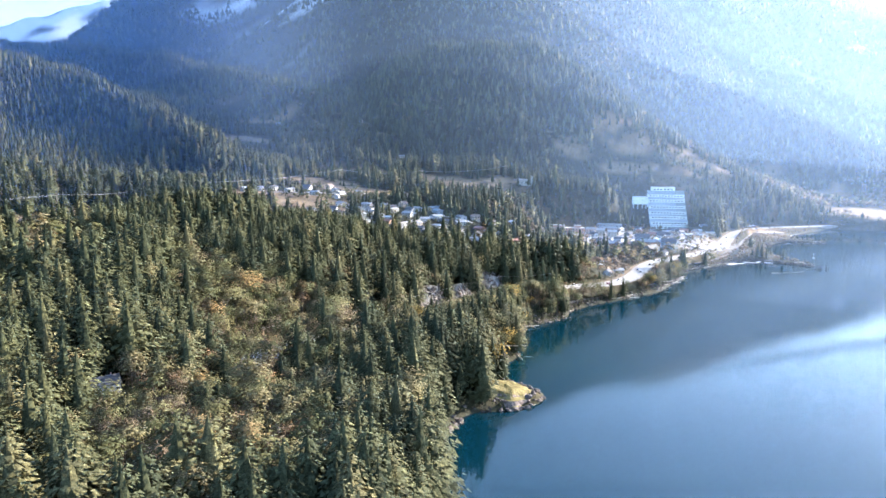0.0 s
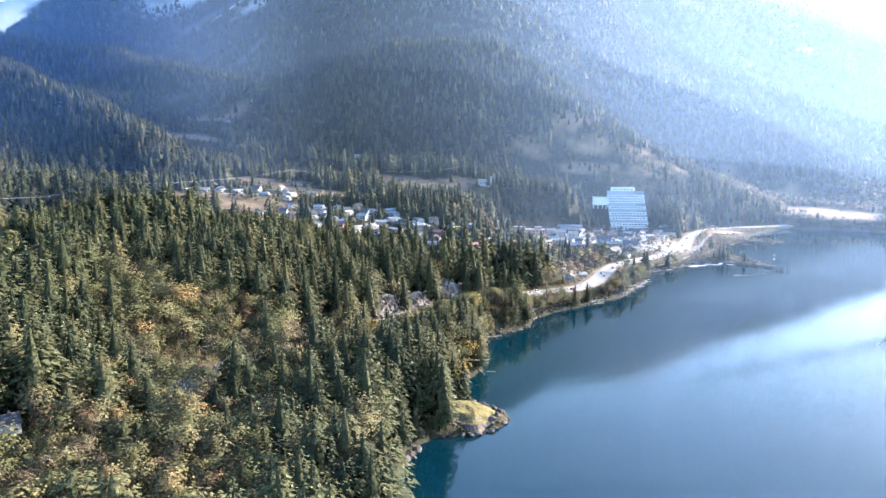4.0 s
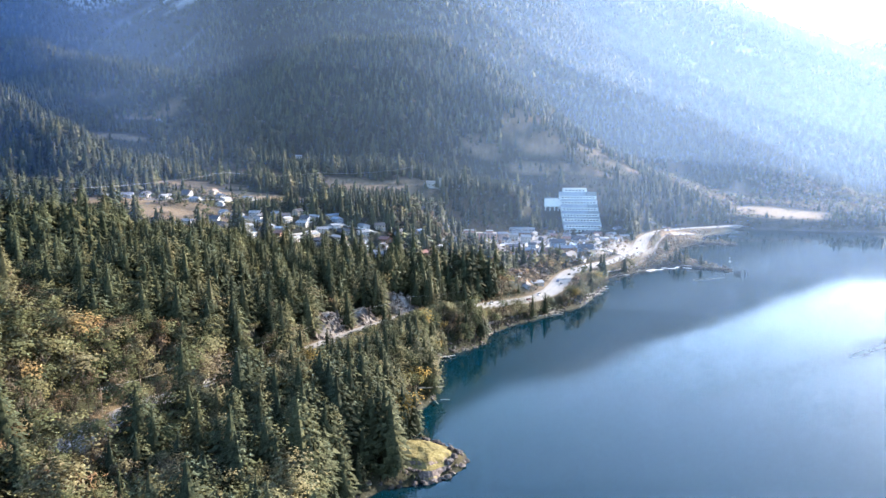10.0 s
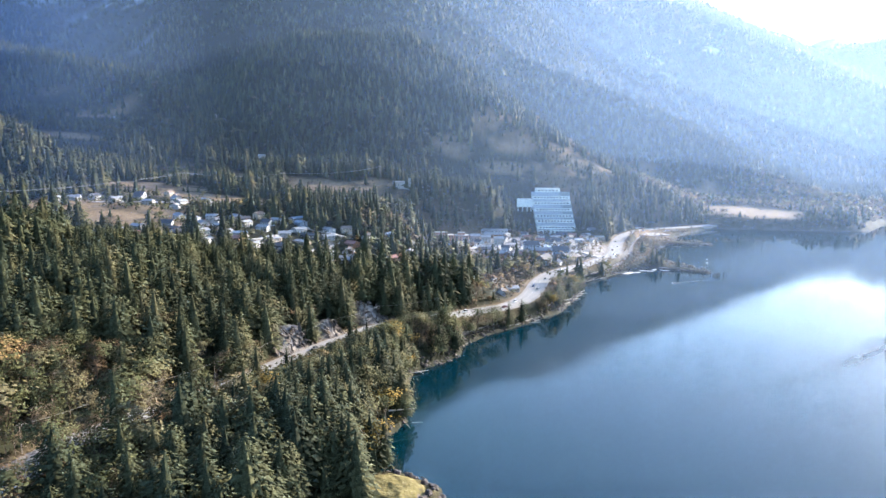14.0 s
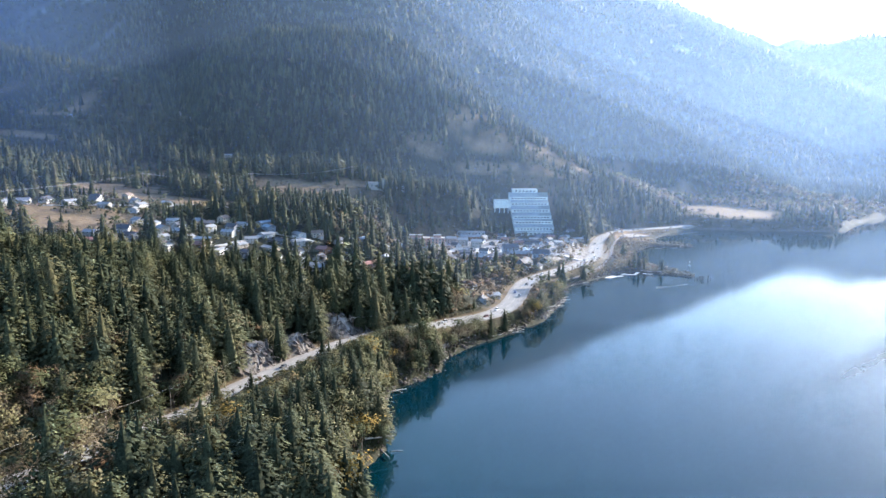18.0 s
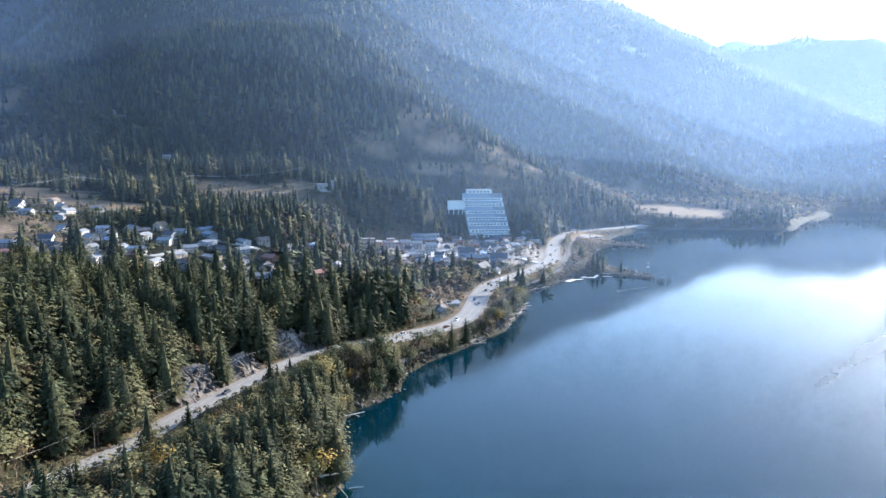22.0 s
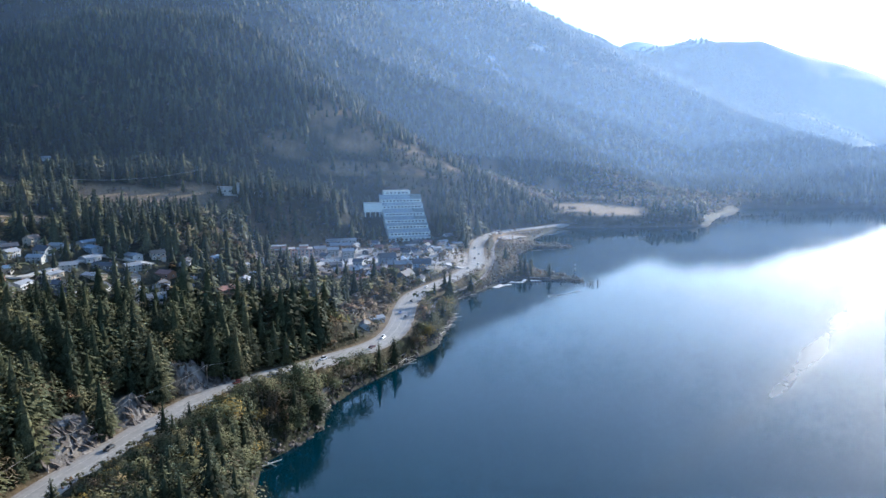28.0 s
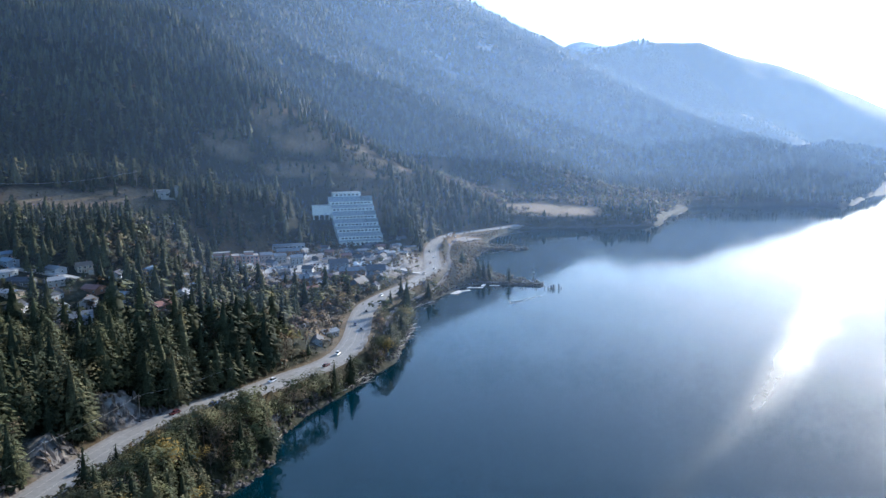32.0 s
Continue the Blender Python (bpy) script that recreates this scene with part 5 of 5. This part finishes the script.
def marquee(x, y, turn):
    t = thing("marquee", pose(x, y, height_at(x, y), 0, 0, turn), "bright white peaked event tent in the town square", "tent")
    for i in range(3):
        bm = bmesh.new()
        c = -7 + 7 * i
        ring = [bm.verts.new(v) for v in ((c - 3.5, -4, 3), (c + 3.5, -4, 3), (c + 3.5, 4, 3), (c - 3.5, 4, 3))]
        tip = bm.verts.new((c, 0, 6))
        for a, b in zip(ring, ring[1:] + ring[:1]):
            bm.faces.new((a, b, tip))
        part("canopy", bm, M_CANVAS, t)
    for i in range(4):
        for yy in (-4, 4):
            part("pole", rod((-10.5 + 7 * i, yy, -0.2), (-10.5 + 7 * i, yy, 3.05), 0.08), M_CONC, t)


marquee(79, 826, -6)

# paved yards of the town: the square, the lane to it and the car park
def yard(name, line, w, label, mat):
    L = smooth_line(np.array(line, float), 8)
    L[:, 2] = [max(height_at(a + dx, b + dy) for dx in (-3, 0, 3) for dy in (-3, 0, 3)) + 0.1 for a, b, _ in L]
    return tagged(new(name, ribbon(name, L, -w / 2, w / 2, -1.0, 0.0, [mat])), label, "pavement", kind="structure")


M_YARD = paint("light_yard_paving", (0.48, 0.46, 0.43), 0.75, 0.9)
yard("pavement_square", [(-5, 842, 0), (20, 838, 0), (45, 842, 0), (70, 845, 0)], 30, "pale worn paving of the town square", M_YARD)
yard("pavement_lane", [(36, 772, 0), (30, 800, 0), (30, 835, 0), (40, 870, 0), (60, 900, 0), (100, 925, 0)], 7, "pale lane through the town", M_YARD)
yard("pavement_back_lane", [(-10, 895, 0), (30, 898, 0), (60, 912, 0), (100, 915, 0), (135, 905, 0)], 12, "pale yard at the foot of the mill", M_YARD)
yard("pavement_junction", [(70, 845, 0), (92, 826, 0), (108, 812, 0), (124, 808, 0), (138, 815, 0)], 9, "slip road joining the highway", M_YARD)
yard("pavement_carpark", [(215, 985, 0), (232, 1000, 0), (246, 1012, 0)], 26, "pale gravel car park beside the bay", M_GRAVEL)
yard("pavement_village_street", [(-230, 590, 0), (-205, 591, 0), (-190, 592, 0), (-168, 595, 0), (-150, 628, 0), (-140, 644, 0), (-110, 640, 0)], 5.5, "pale village street", M_YARD)
yard("pavement_upper_street", [(-330, 676, 0), (-300, 697, 0), (-275, 712, 0), (-235, 730, 0), (-190, 740, 0)], 5.5, "pale upper village street", M_YARD)
yard("pavement_drive", [(-92, 580, 0), (-84, 590, 0), (-72, 600, 0)], 14, "pale concrete drive and yard", M_YARD)


# ---------------------------------------------------------------- cars
CAR_PAINTS = [plain("car_paint", [(0.3, c), (0.7, tuple(v * 1.1 for v in c))], 1.0, 0.3, 0.6, bump_by=0) for c in
              ((0.7, 0.7, 0.7), (0.03, 0.03, 0.035), (0.3, 0.31, 0.33), (0.12, 0.015, 0.015), (0.05, 0.1, 0.25), (0.75, 0.75, 0.74))]
M_TYRE = plain("tyre_rubber", [(0.3, (0.015, 0.015, 0.015)), (0.7, (0.03, 0.03, 0.03))], 3.0, 0.9)
M_LAMP = plain("lamp_lens", [(0.3, (0.6, 0.6, 0.58)), (0.7, (0.7, 0.7, 0.68))], 5.0, 0.2)


def car(paint_mat, tall, label):
    c = thing("car", pose(0, 0, 0), label, "car", "cars on the highway and in the town")
    bm = prism([(-0.9, 0.35), (0.9, 0.35), (0.9, 0.85), (0.78, 0.98), (-0.78, 0.98), (-0.9, 0.85)], -2.25, 2.25)
    body = part("body", bm, paint_mat, c)
    bm = bmesh.new()
    a = [bm.verts.new((x, y, 0.985)) for x, y in ((-1.9, -0.76), (1.0, -0.76), (1.0, 0.76), (-1.9, 0.76))]
    b = [bm.verts.new((x, y, 0.98 + tall)) for x, y in ((-1.45, -0.62), (0.35, -0.62), (0.35, 0.62), (-1.45, 0.62))]
    bm.faces.new(b)
    for i in range(4):
        bm.faces.new((a[i], a[(i + 1) % 4], b[(i + 1) % 4], b[i]))
    part("cabin_glass", bm, M_GLASS, c)
    part("roof", box(-1.5, 0.4, -0.64, 0.64, 0.985 + tall, 1.03 + tall, 0.02), paint_mat, c)
    for x in (-1.4, 1.4):
        for y in (-0.82, 0.82):
            w = part("wheel", rod((x, y - 0.11, 0.33), (x, y + 0.11, 0.33), 0.33, 10), M_TYRE, c)
    for y in (-0.6, 0.6):
        part("headlight", box(2.22, 2.29, y - 0.2, y + 0.2, 0.62, 0.78), M_LAMP, c)
    return c


cars = [car(CAR_PAINTS[0], 0.5, "silver car standing on the asphalt"), car(CAR_PAINTS[1], 0.5, "black car standing on the asphalt"), car(CAR_PAINTS[2], 0.75, "dark grey off-road car on the asphalt"),
        car(CAR_PAINTS[3], 0.5, "dark red car standing on the asphalt"), car(CAR_PAINTS[4], 0.55, "dark blue car standing on the asphalt"), car(CAR_PAINTS[5], 0.85, "tall white van standing on the asphalt")]
spots = []
lengths = np.concatenate([[0], np.cumsum(np.linalg.norm(np.diff(ROAD_LINE[:, :2], axis=0), axis=1))])
for s, side, k in ((128, 1, 0), (192, -1, 5), (215, 1, 1), (268, -1, 1), (285, 1, 2), (318, -1, 0), (352, 1, 3), (372, -1, 5), (420, 1, 2), (436, -1, 4), (470, 1, 1), (520, -1, 0), (545, 1, 1), (610, -1, 2), (640, 1, 5), (668, -1, 3), (700, 1, 0), (742, -1, 1)):
    i = int(np.searchsorted(lengths, s))
    a, b = ROAD_LINE[i - 1], ROAD_LINE[i]
    d = (b - a) / np.linalg.norm(b[:2] - a[:2])
    p = (a + b) / 2
    spots.append((p[0] + d[1] * 2.2 * side, p[1] - d[0] * 2.2 * side, p[2], math.degrees(math.atan2(d[1], d[0])) + (0 if side > 0 else 180), k))
r2 = random.Random(5)
for x0, y0, dx, dy, n, turn in ((-2, 846, 3.0, -0.1, 9, 84), (2, 834, 3.2, 0.1, 8, 92), (36, 850, 3.0, 0.1, 6, 88), (205, 982, 2.2, 2.0, 7, 40), (100, 890, 3.1, 1.0, 6, 100), (48, 864, 3.0, 0.6, 5, 95), (28, 806, 0.1, 5.5, 4, 90)):
    for i in range(n):
        if r2.random() < 0.8:
            x, y = x0 + dx * i, y0 + dy * i
            spots.append((x, y, None, turn + r2.uniform(-3, 3), r2.randrange(6)))
for n, (x, y, z, turn, k) in enumerate(spots):
    if z is None:
        z = max(height_at(x + a, y + b) for a in (-3, 0, 3) for b in (-3, 0, 3)) + 0.1
    m = pose(x, y, z + 0.012, 0, 0, turn)
    if n < 6:
        cars[n].matrix_world = m
    else:
        copy_thing(cars[k], m)

# ---------------------------------------------------------------- rocks
def rock_mesh(name, seed, mat, flat=1.0, long=1.0):
    """An angular boulder."""
    r = random.Random(seed)
    bm = bmesh.new()
    bmesh.ops.create_icosphere(bm, subdivisions=1, radius=1.0)
    for v in bm.verts:
        v.co *= r.uniform(0.7, 1.15)
        v.co.x *= long
        v.co.z *= flat
    me = bpy.data.meshes.new(name)
    bm.to_mesh(me)
    bm.free()
    me.materials.append(mat)
    return me


BOULDERS = [rock_mesh("boulder", s, M_ROCK, 0.65, 1.3) for s in range(4)]
SLABS = [rock_mesh("rock_slab", 20 + s, M_ROCK, 0.4, 2.2) for s in range(4)]
r3 = random.Random(11)
for a, b, n, big in (((-59, 258), (-53, 297), 26, 2.2), ((-41, 306), (-22, 322), 16, 1.7), ((-46, 405), (-42, 440), 10, 1.2), ((-36, 463), (-14, 487), 24, 1.5), ((-16, 490), (-12, 512), 10, 1.3), ((0, 530), (40, 573), 30, 0.9), ((55, 593), (84, 660), 46, 1.1),
                     ((76, 671), (150, 765), 60, 1.0), ((172, 776), (219, 752), 30, 1.1), ((222, 758), (204, 785), 14, 1.0), ((240, 944), (286, 935), 16, 1.0)):
    for i in range(n):
        t = r3.random()
        x, y = a[0] + (b[0] - a[0]) * t + r3.uniform(-2.2, 1.2), a[1] + (b[1] - a[1]) * t + r3.uniform(-1.5, 1.5)
        s = big * r3.uniform(0.45, 1.1)
        o = new("boulder", r3.choice(BOULDERS))
        o.matrix_world = Matrix.LocRotScale((x, y, max(height_at(x, y), -0.3) + 0.1 * s), Euler((r3.uniform(-.3, .3), r3.uniform(-.3, .3), r3.uniform(0, 6))), (s, s, s))
        tagged(o, "grey angular granite boulder at the waterline", "rock", "boulders along the shore")


def outcrop(cx, cy, along, n, size, label):
    """A rock cut above the highway: jagged leaning slabs stepping up the slope."""
    o = thing("rock_outcrop", pose(cx, cy, height_at(cx, cy)), label, "rock")
    L = math.hypot(*along)
    for i in range(n):
        u, v = r3.uniform(-1, 1), r3.random()
        x, y = along[0] * u - along[1] / L * v * 5.5, along[1] * u + along[0] / L * v * 5.5
        z = height_at(cx + x, cy + y) - height_at(cx, cy) + 0.3 + v * 1.2
        s = size * r3.uniform(0.45, 1.1)
        p = new("rock_slab", r3.choice(SLABS))
        p.parent = o
        p.matrix_basis = Matrix.LocRotScale((x, y, z), Euler((r3.uniform(-.7, .7), r3.uniform(0.2, 1.2), math.atan2(along[1], along[0]) - 1.57 + r3.uniform(-.8, .8))), (s * r3.uniform(0.6, 1.4), s, s * r3.uniform(0.5, 1.0)))


outcrop(-100, 450, (6, 13), 70, 1.4, "pale broken rock cut above the highway")
outcrop(-86, 479, (4, 7), 42, 1.4, "grey fallen rock slabs above the highway")
outcrop(-67.5, 511, (12, 9), 55, 1.1, "low grey rock cut along the highway")
outcrop(-170, 222, (8, 8), 14, 1.8, "pale rocks in the forest clearing")


# the mossy point: a hump of rock, steep to the water, moss on its back
def point_material():
    m, nt, b = material("mossy_point_rock", 0.92, 0.2)
    rock = ramp(nt, noise_out(nt, 0.7, 5.0), [(0.3, (0.07, 0.055, 0.05)), (0.55, (0.17, 0.135, 0.12)), (0.8, (0.29, 0.24, 0.215))])
    moss = ramp(nt, noise_out(nt, 0.45, 5.0), [(0.3, (0.06, 0.05, 0.022)), (0.5, (0.17, 0.14, 0.05)), (0.75, (0.27, 0.22, 0.1))])
    geo = nt.nodes.new("ShaderNodeNewGeometry")
    sep = nt.nodes.new("ShaderNodeSeparateXYZ")
    nt.links.new(geo.outputs["Normal"], sep.inputs[0])
    lie = math_node(nt, 'ADD', sep.outputs["Z"], math_node(nt, 'MULTIPLY', noise_out(nt, 0.5, 4.0), 0.5))
    nt.links.new(mixed(nt, ramp(nt, lie, [(0.95, (0.0,) * 3), (1.1, (1.0,) * 3)]), rock, moss), b.inputs["Base Color"])
    bump(nt, b, noise_out(nt, 0.9, 6.0), 0.8, 0.4)
    return m


def point_rock():
    o = thing("rock_point", pose(-39, 322, 0), "mossy yellow-brown rock point running into the lake", "rock")
    rings, cols = 16, 56
    k = np.arange(cols) * 2 * math.pi / cols
    V = [(0.0, 0.0, 6.8)]
    for i in range(1, rings + 1):
        q = i / rings
        reach = 17.0 + 1.5 * np.sin(k * 2 + 0.6) - 2.0 * np.sin(k) + 0.9 * np.sin(k * 5 + 1) + 0.6 * np.sin(k * 9)
        x, y = np.cos(k) * reach * q, np.sin(k) * reach * q
        h = (6.9 - 2.6 * np.maximum(np.cos(k - 0.15), 0) * q - 1.2 * np.maximum(np.sin(k), 0) * q) * (1 - q ** 3.4) - 2.2 * q ** 8
        h = h + 0.8 * value_noise(x, y, 5, 87, 3) * (1 - 0.4 * q) + 0.35 * np.sin(h * 2.4 + 0.2 * x)
        V += list(zip(x, y, h))
    F = [(0, 1 + j, 1 + (j + 1) % cols) for j in range(cols)]
    for i in range(rings - 1):
        for j in range(cols):
            p, q = 1 + i * cols + j, 1 + i * cols + (j + 1) % cols
            F += [(p, p + cols, q + cols), (p, q + cols, q)]
    hump = new("hump", mesh_from("hump", V, F, [point_material()]))
    hump.parent = o
    r = random.Random(3)
    for i in range(34):
        a = r.uniform(-2.2, 1.4)
        x, y = math.cos(a) * r.uniform(14.5, 17.5), math.sin(a) * r.uniform(14.5, 17.5) - 1.5
        s = r.uniform(0.6, 1.7)
        p = new("ledge", rock_mesh("ledge", 100 + i, M_ROCK if i % 3 else M_DARKROCK, 0.5, 1.35))
        p.parent = o
        p.matrix_basis = Matrix.LocRotScale((x, y, r.uniform(-0.2, 0.7)), Euler((r.uniform(-.3, .3), r.uniform(-.3, .3), r.uniform(0, 6))), (s, s, s))


point_rock()

# ---------------------------------------------------------------- driftwood
def log_mesh(seed):
    r = random.Random(seed)
    bm = rod((0, 0, 0), (1, 0, 0), 0.035, 7, 0.022)
    for v in bm.verts:
        v.co.y += 0.02 * math.sin(v.co.x * 3 + seed)
    bmesh.ops.subdivide_edges(bm, edges=[e for e in bm.edges if abs(e.verts[0].co.x - e.verts[1].co.x) > 0.5], cuts=3)
    for v in bm.verts:
        v.co.z += 0.03 * math.sin(v.co.x * 4 + seed)
    me = bpy.data.meshes.new("driftwood_log")
    bm.to_mesh(me)
    bm.free()
    me.materials.append(M_LOG)
    return me


LOGS = [log_mesh(s) for s in range(4)]


def put_log(x, y, L, turn, z=None, tip=0.0, group="driftwood along the shore", label="bleached driftwood log stranded on the shore"):
    o = new("driftwood_log", r3.choice(LOGS))
    zz = max(height_at(x, y), 0.0) + 0.25 if z is None else z
    o.matrix_world = Matrix.LocRotScale((x, y, zz), Euler((r3.uniform(0, 6), radians(tip), radians(turn))), (L, L * 0.9, L * 0.9))
    tagged(o, label, "log", group)


for x, y, L, turn in ((-46, 384, 12, 20), (-44, 392, 10, 60), (-47, 398, 9, -30), (-40, 388, 8, -60), (-42, 452, 11, 30), (-40, 459, 8, -50), (-44, 425, 8, 80), (-36, 388, 5, 10), (-14, 505, 9, 70), (14, 546, 12, 40), (20, 552, 9, 50)):
    put_log(x, y, L, turn)
for a, b, n in (((20, 553), (40, 574), 16), ((62, 612), (84, 660), 34), ((92, 704), (128, 744), 26)):
    for i in range(n):
        t = r3.random()
        put_log(a[0] + (b[0] - a[0]) * t + r3.uniform(-3, 1), a[1] + (b[1] - a[1]) * t + r3.uniform(-2, 2), r3.uniform(4, 9), r3.uniform(20, 110))
for a, b, n in (((176, 774), (220, 754), 30), ((196, 800), (200, 850), 14), ((215, 915), (284, 938), 18)):      # debris on the spits
    for i in range(n):
        t = r3.random()
        put_log(a[0] + (b[0] - a[0]) * t + r3.uniform(-3, 3), a[1] + (b[1] - a[1]) * t + r3.uniform(-3, 4), r3.uniform(3, 8), r3.uniform(0, 180), label="grey driftwood log on the rocky spit")
for i in range(7):      # floating boom logs
    put_log(170 + 4.6 * i, 702 + 2.4 * i, 5.5, 27, 0.05, 0, "floating boom logs", "floating boom log on the lake")
put_log(169, 701, 11, 75, 0.05, 0, "floating boom logs", "pale floating boom log on the lake")
put_log(172, 709, 8, -20, 0.05, 0, "floating boom logs", "pale floating boom log on the lake")

# ---------------------------------------------------------------- landing stage, piles, buoy
M_DECK = plain("weathered_deck", [(0.3, (0.45, 0.43, 0.4)), (0.7, (0.72, 0.7, 0.66))], 1.0, 0.8, stretch=(0.3, 3, 1))
M_PILE = plain("tarred_pile", [(0.3, (0.04, 0.035, 0.03)), (0.7, (0.1, 0.085, 0.07))], 2.0, 0.9)


def float_dock(x, y, turn, L, W):
    d = thing("float_dock", pose(x, y, 0, 0, 0, turn), "pale weathered floating dock moored to the spit", "dock", "floating docks")
    n = int(L / 1.2)
    for k in range(n):
        part("plank", box(-L / 2 + L * k / n, -L / 2 + L * (k + 0.96) / n, -W / 2, W / 2, 0.35, 0.5), M_DECK, d)
    for s in (-1, 1):
        part("float_beam", box(-L / 2, L / 2, s * W / 2 - 0.3 if s > 0 else s * W / 2, s * W / 2 if s > 0 else s * W / 2 + 0.3, -0.25, 0.35), M_PILE, d)
    part("pile", rod((L * 0.3, W / 2 + 0.3, -3), (L * 0.3, W / 2 + 0.3, 2.6), 0.2), M_PILE, d)


for spec in ((142, 749, 45, 14, 5.5), (151, 753, 20, 7, 3.5), (163, 761, -12, 10, 3), (171, 768, 60, 9, 2.6), (180, 764, -25, 9, 2.6), (157, 763, 40, 6, 2.4)):
    float_dock(*spec)
for i in range(13):
    x, y, h = 218 + r3.uniform(-2, 12), 740 + r3.uniform(-3, 5), r3.uniform(1.6, 4.2)
    o = part("pile", rod((0, 0, -4), (r3.uniform(-.3, .3), 0, h), 0.28, 7, 0.22), M_PILE)
    o.matrix_world = pose(x, y, 0)
    tagged(o, "dark old timber pile standing in the lake", "pile", "old piles off the spit")
b = thing("buoy", pose(235, 808, 0), "white mooring buoy with a short mast", "buoy")
bm = bmesh.new()
bmesh.ops.create_uvsphere(bm, u_segments=14, v_segments=8, radius=1.3)
part("float", bm, WALLS["white"], b)
part("mast", rod((0, 0, 1.2), (0, 0, 4.2), 0.12), WALLS["white"], b)
part("top_mark", box(-0.5, 0.5, -0.5, 0.5, 4.0, 4.9, 0.1), WALLS["white"], b)

# trees on the spit
for x, y, h in ((173, 784, 14), (178, 787, 17), (182, 783, 12), (186, 795, 14), (176, 795, 16), (195, 770, 14), (169, 789, 10), (191, 806, 12), (181, 778, 9)):
    c = copy_thing(firs[int(x) % 5], pose(0, 0, 0))
    c.matrix_basis = Matrix.LocRotScale((x, y, max(height_at(x, y), 0.1)), Euler((0, 0, x)), (h * 0.9, h * 0.9, h))
    tagged(c, "slim conifer on the rocky spit", "tree", "conifers on the spit")

# ---------------------------------------------------------------- railway
M_BALLAST = plain("railway_ballast", [(0.3, (0.13, 0.11, 0.1)), (0.7, (0.25, 0.22, 0.2))], 1.6, 0.95, bump_by=0.4)
M_STEEL = plain("rail_steel", [(0.3, (0.25, 0.22, 0.2)), (0.7, (0.4, 0.38, 0.36))], 2.0, 0.4, 0.5, 0.8)
RAIL_LINE = smooth_line(RAIL)
railway = tagged(new("railway", ribbon("railway", RAIL_LINE, -2.3, 2.3, -2.0, 0.0, [M_BALLAST])), "single railway track on dark ballast along the lake", "railway", kind="structure")
for off in (-0.75, 0.75):
    o = new("rail", ribbon("rail", RAIL_LINE, off - 0.06, off + 0.06, 0.02, 0.2, [M_STEEL]))
    o.parent = railway

# ---------------------------------------------------------------- poles and wires
M_WOOD = plain("grey_pole_wood", [(0.3, (0.16, 0.13, 0.11)), (0.7, (0.3, 0.26, 0.22))], 2.0, 0.9, stretch=(1, 1, 0.1))
M_WIRE = plain("wire", [(0.3, (0.3, 0.3, 0.29)), (0.7, (0.45, 0.45, 0.43))], 2.0, 0.5)


def wire(p, q, sag, r, label="grey power line sagging between its poles"):
    bm = bmesh.new()
    n = 10
    pts = [Vector(p).lerp(Vector(q), i / n) - Vector((0, 0, sag * 4 * (i / n) * (1 - i / n))) for i in range(n + 1)]
    rings = [[bm.verts.new(c + Vector((0, r * math.cos(a), r * math.sin(a))) + Vector((r * math.cos(a), 0, 0))) for a in (0.5, 2.6, 4.7)] for c in pts]
    for a, b in zip(rings[:-1], rings[1:]):
        for k in range(3):
            bm.faces.new((a[k], a[(k + 1) % 3], b[(k + 1) % 3], b[k]))
    o = part("power_line", bm, M_WIRE)
    return tagged(o, label, "power line", "power lines")


tops = []
for s in range(40, 330, 44):
    i = int(np.searchsorted(lengths, s))
    a, b = ROAD_LINE[i - 1], ROAD_LINE[i]
    d = (b - a) / np.linalg.norm(b[:2] - a[:2])
    x, y = a[0] - d[1] * 9.5, a[1] + d[0] * 9.5
    z = height_at(x, y)
    p = thing("utility_pole", pose(x, y, z, 0, 0, math.degrees(math.atan2(d[1], d[0]))), "grey wooden utility pole beside the highway", "pole", "utility poles")
    part("shaft", rod((0, 0, -1), (0, 0, 11), 0.17, 7, 0.12), M_WOOD, p)
    part("cross_arm", box(-0.06, 0.06, -1.1, 1.1, 9.9, 10.1), M_WOOD, p)
    for yy in (-0.9, 0.9):
        part("insulator", rod((0, yy, 10.1), (0, yy, 10.35), 0.07), M_LAMP, p)
    tops.append((x, y, z + 10.35))
for p, q in zip(tops[:-1], tops[1:]):
    wire(p, q, 1.2, 0.05)


def pylon(x, y, h, turn):
    z = height_at(x, y)
    p = thing("pylon", pose(x, y, z, 0, 0, turn), "wooden two-legged power pylon in a forest clearing", "pylon", "pylons")
    for xx in (-2.5, 2.5):
        part("leg", rod((xx, 0, -1), (xx, 0, h), 0.28, 7, 0.2), M_WOOD, p)
    part("cross_arm", box(-6, 6, -0.2, 0.2, h - 2.2, h - 1.8), M_WOOD, p)
    part("brace", rod((-2.5, 0, h * 0.4), (2.5, 0, h * 0.75), 0.12), M_WOOD, p)
    part("brace", rod((2.5, 0, h * 0.4), (-2.5, 0, h * 0.75), 0.12), M_WOOD, p)
    return [(Matrix.Translation((x, y, z)) @ Euler((0, 0, radians(turn))).to_matrix().to_4x4() @ Vector((o, 0, h - 2))) for o in (-5, 0, 5)]


rowA = [pylon(-455, 300, 17, 20), pylon(-384, 440, 17, 10), pylon(-378, 575, 17, 0), pylon(-300, 800, 17, -20), pylon(-225, 905, 18, -50), pylon(-120, 965, 18, -60)]
for a, b in zip(rowA[:-1], rowA[1:]):
    for p, q in zip(a, b):
        wire(p, q, 4.0, 0.045)
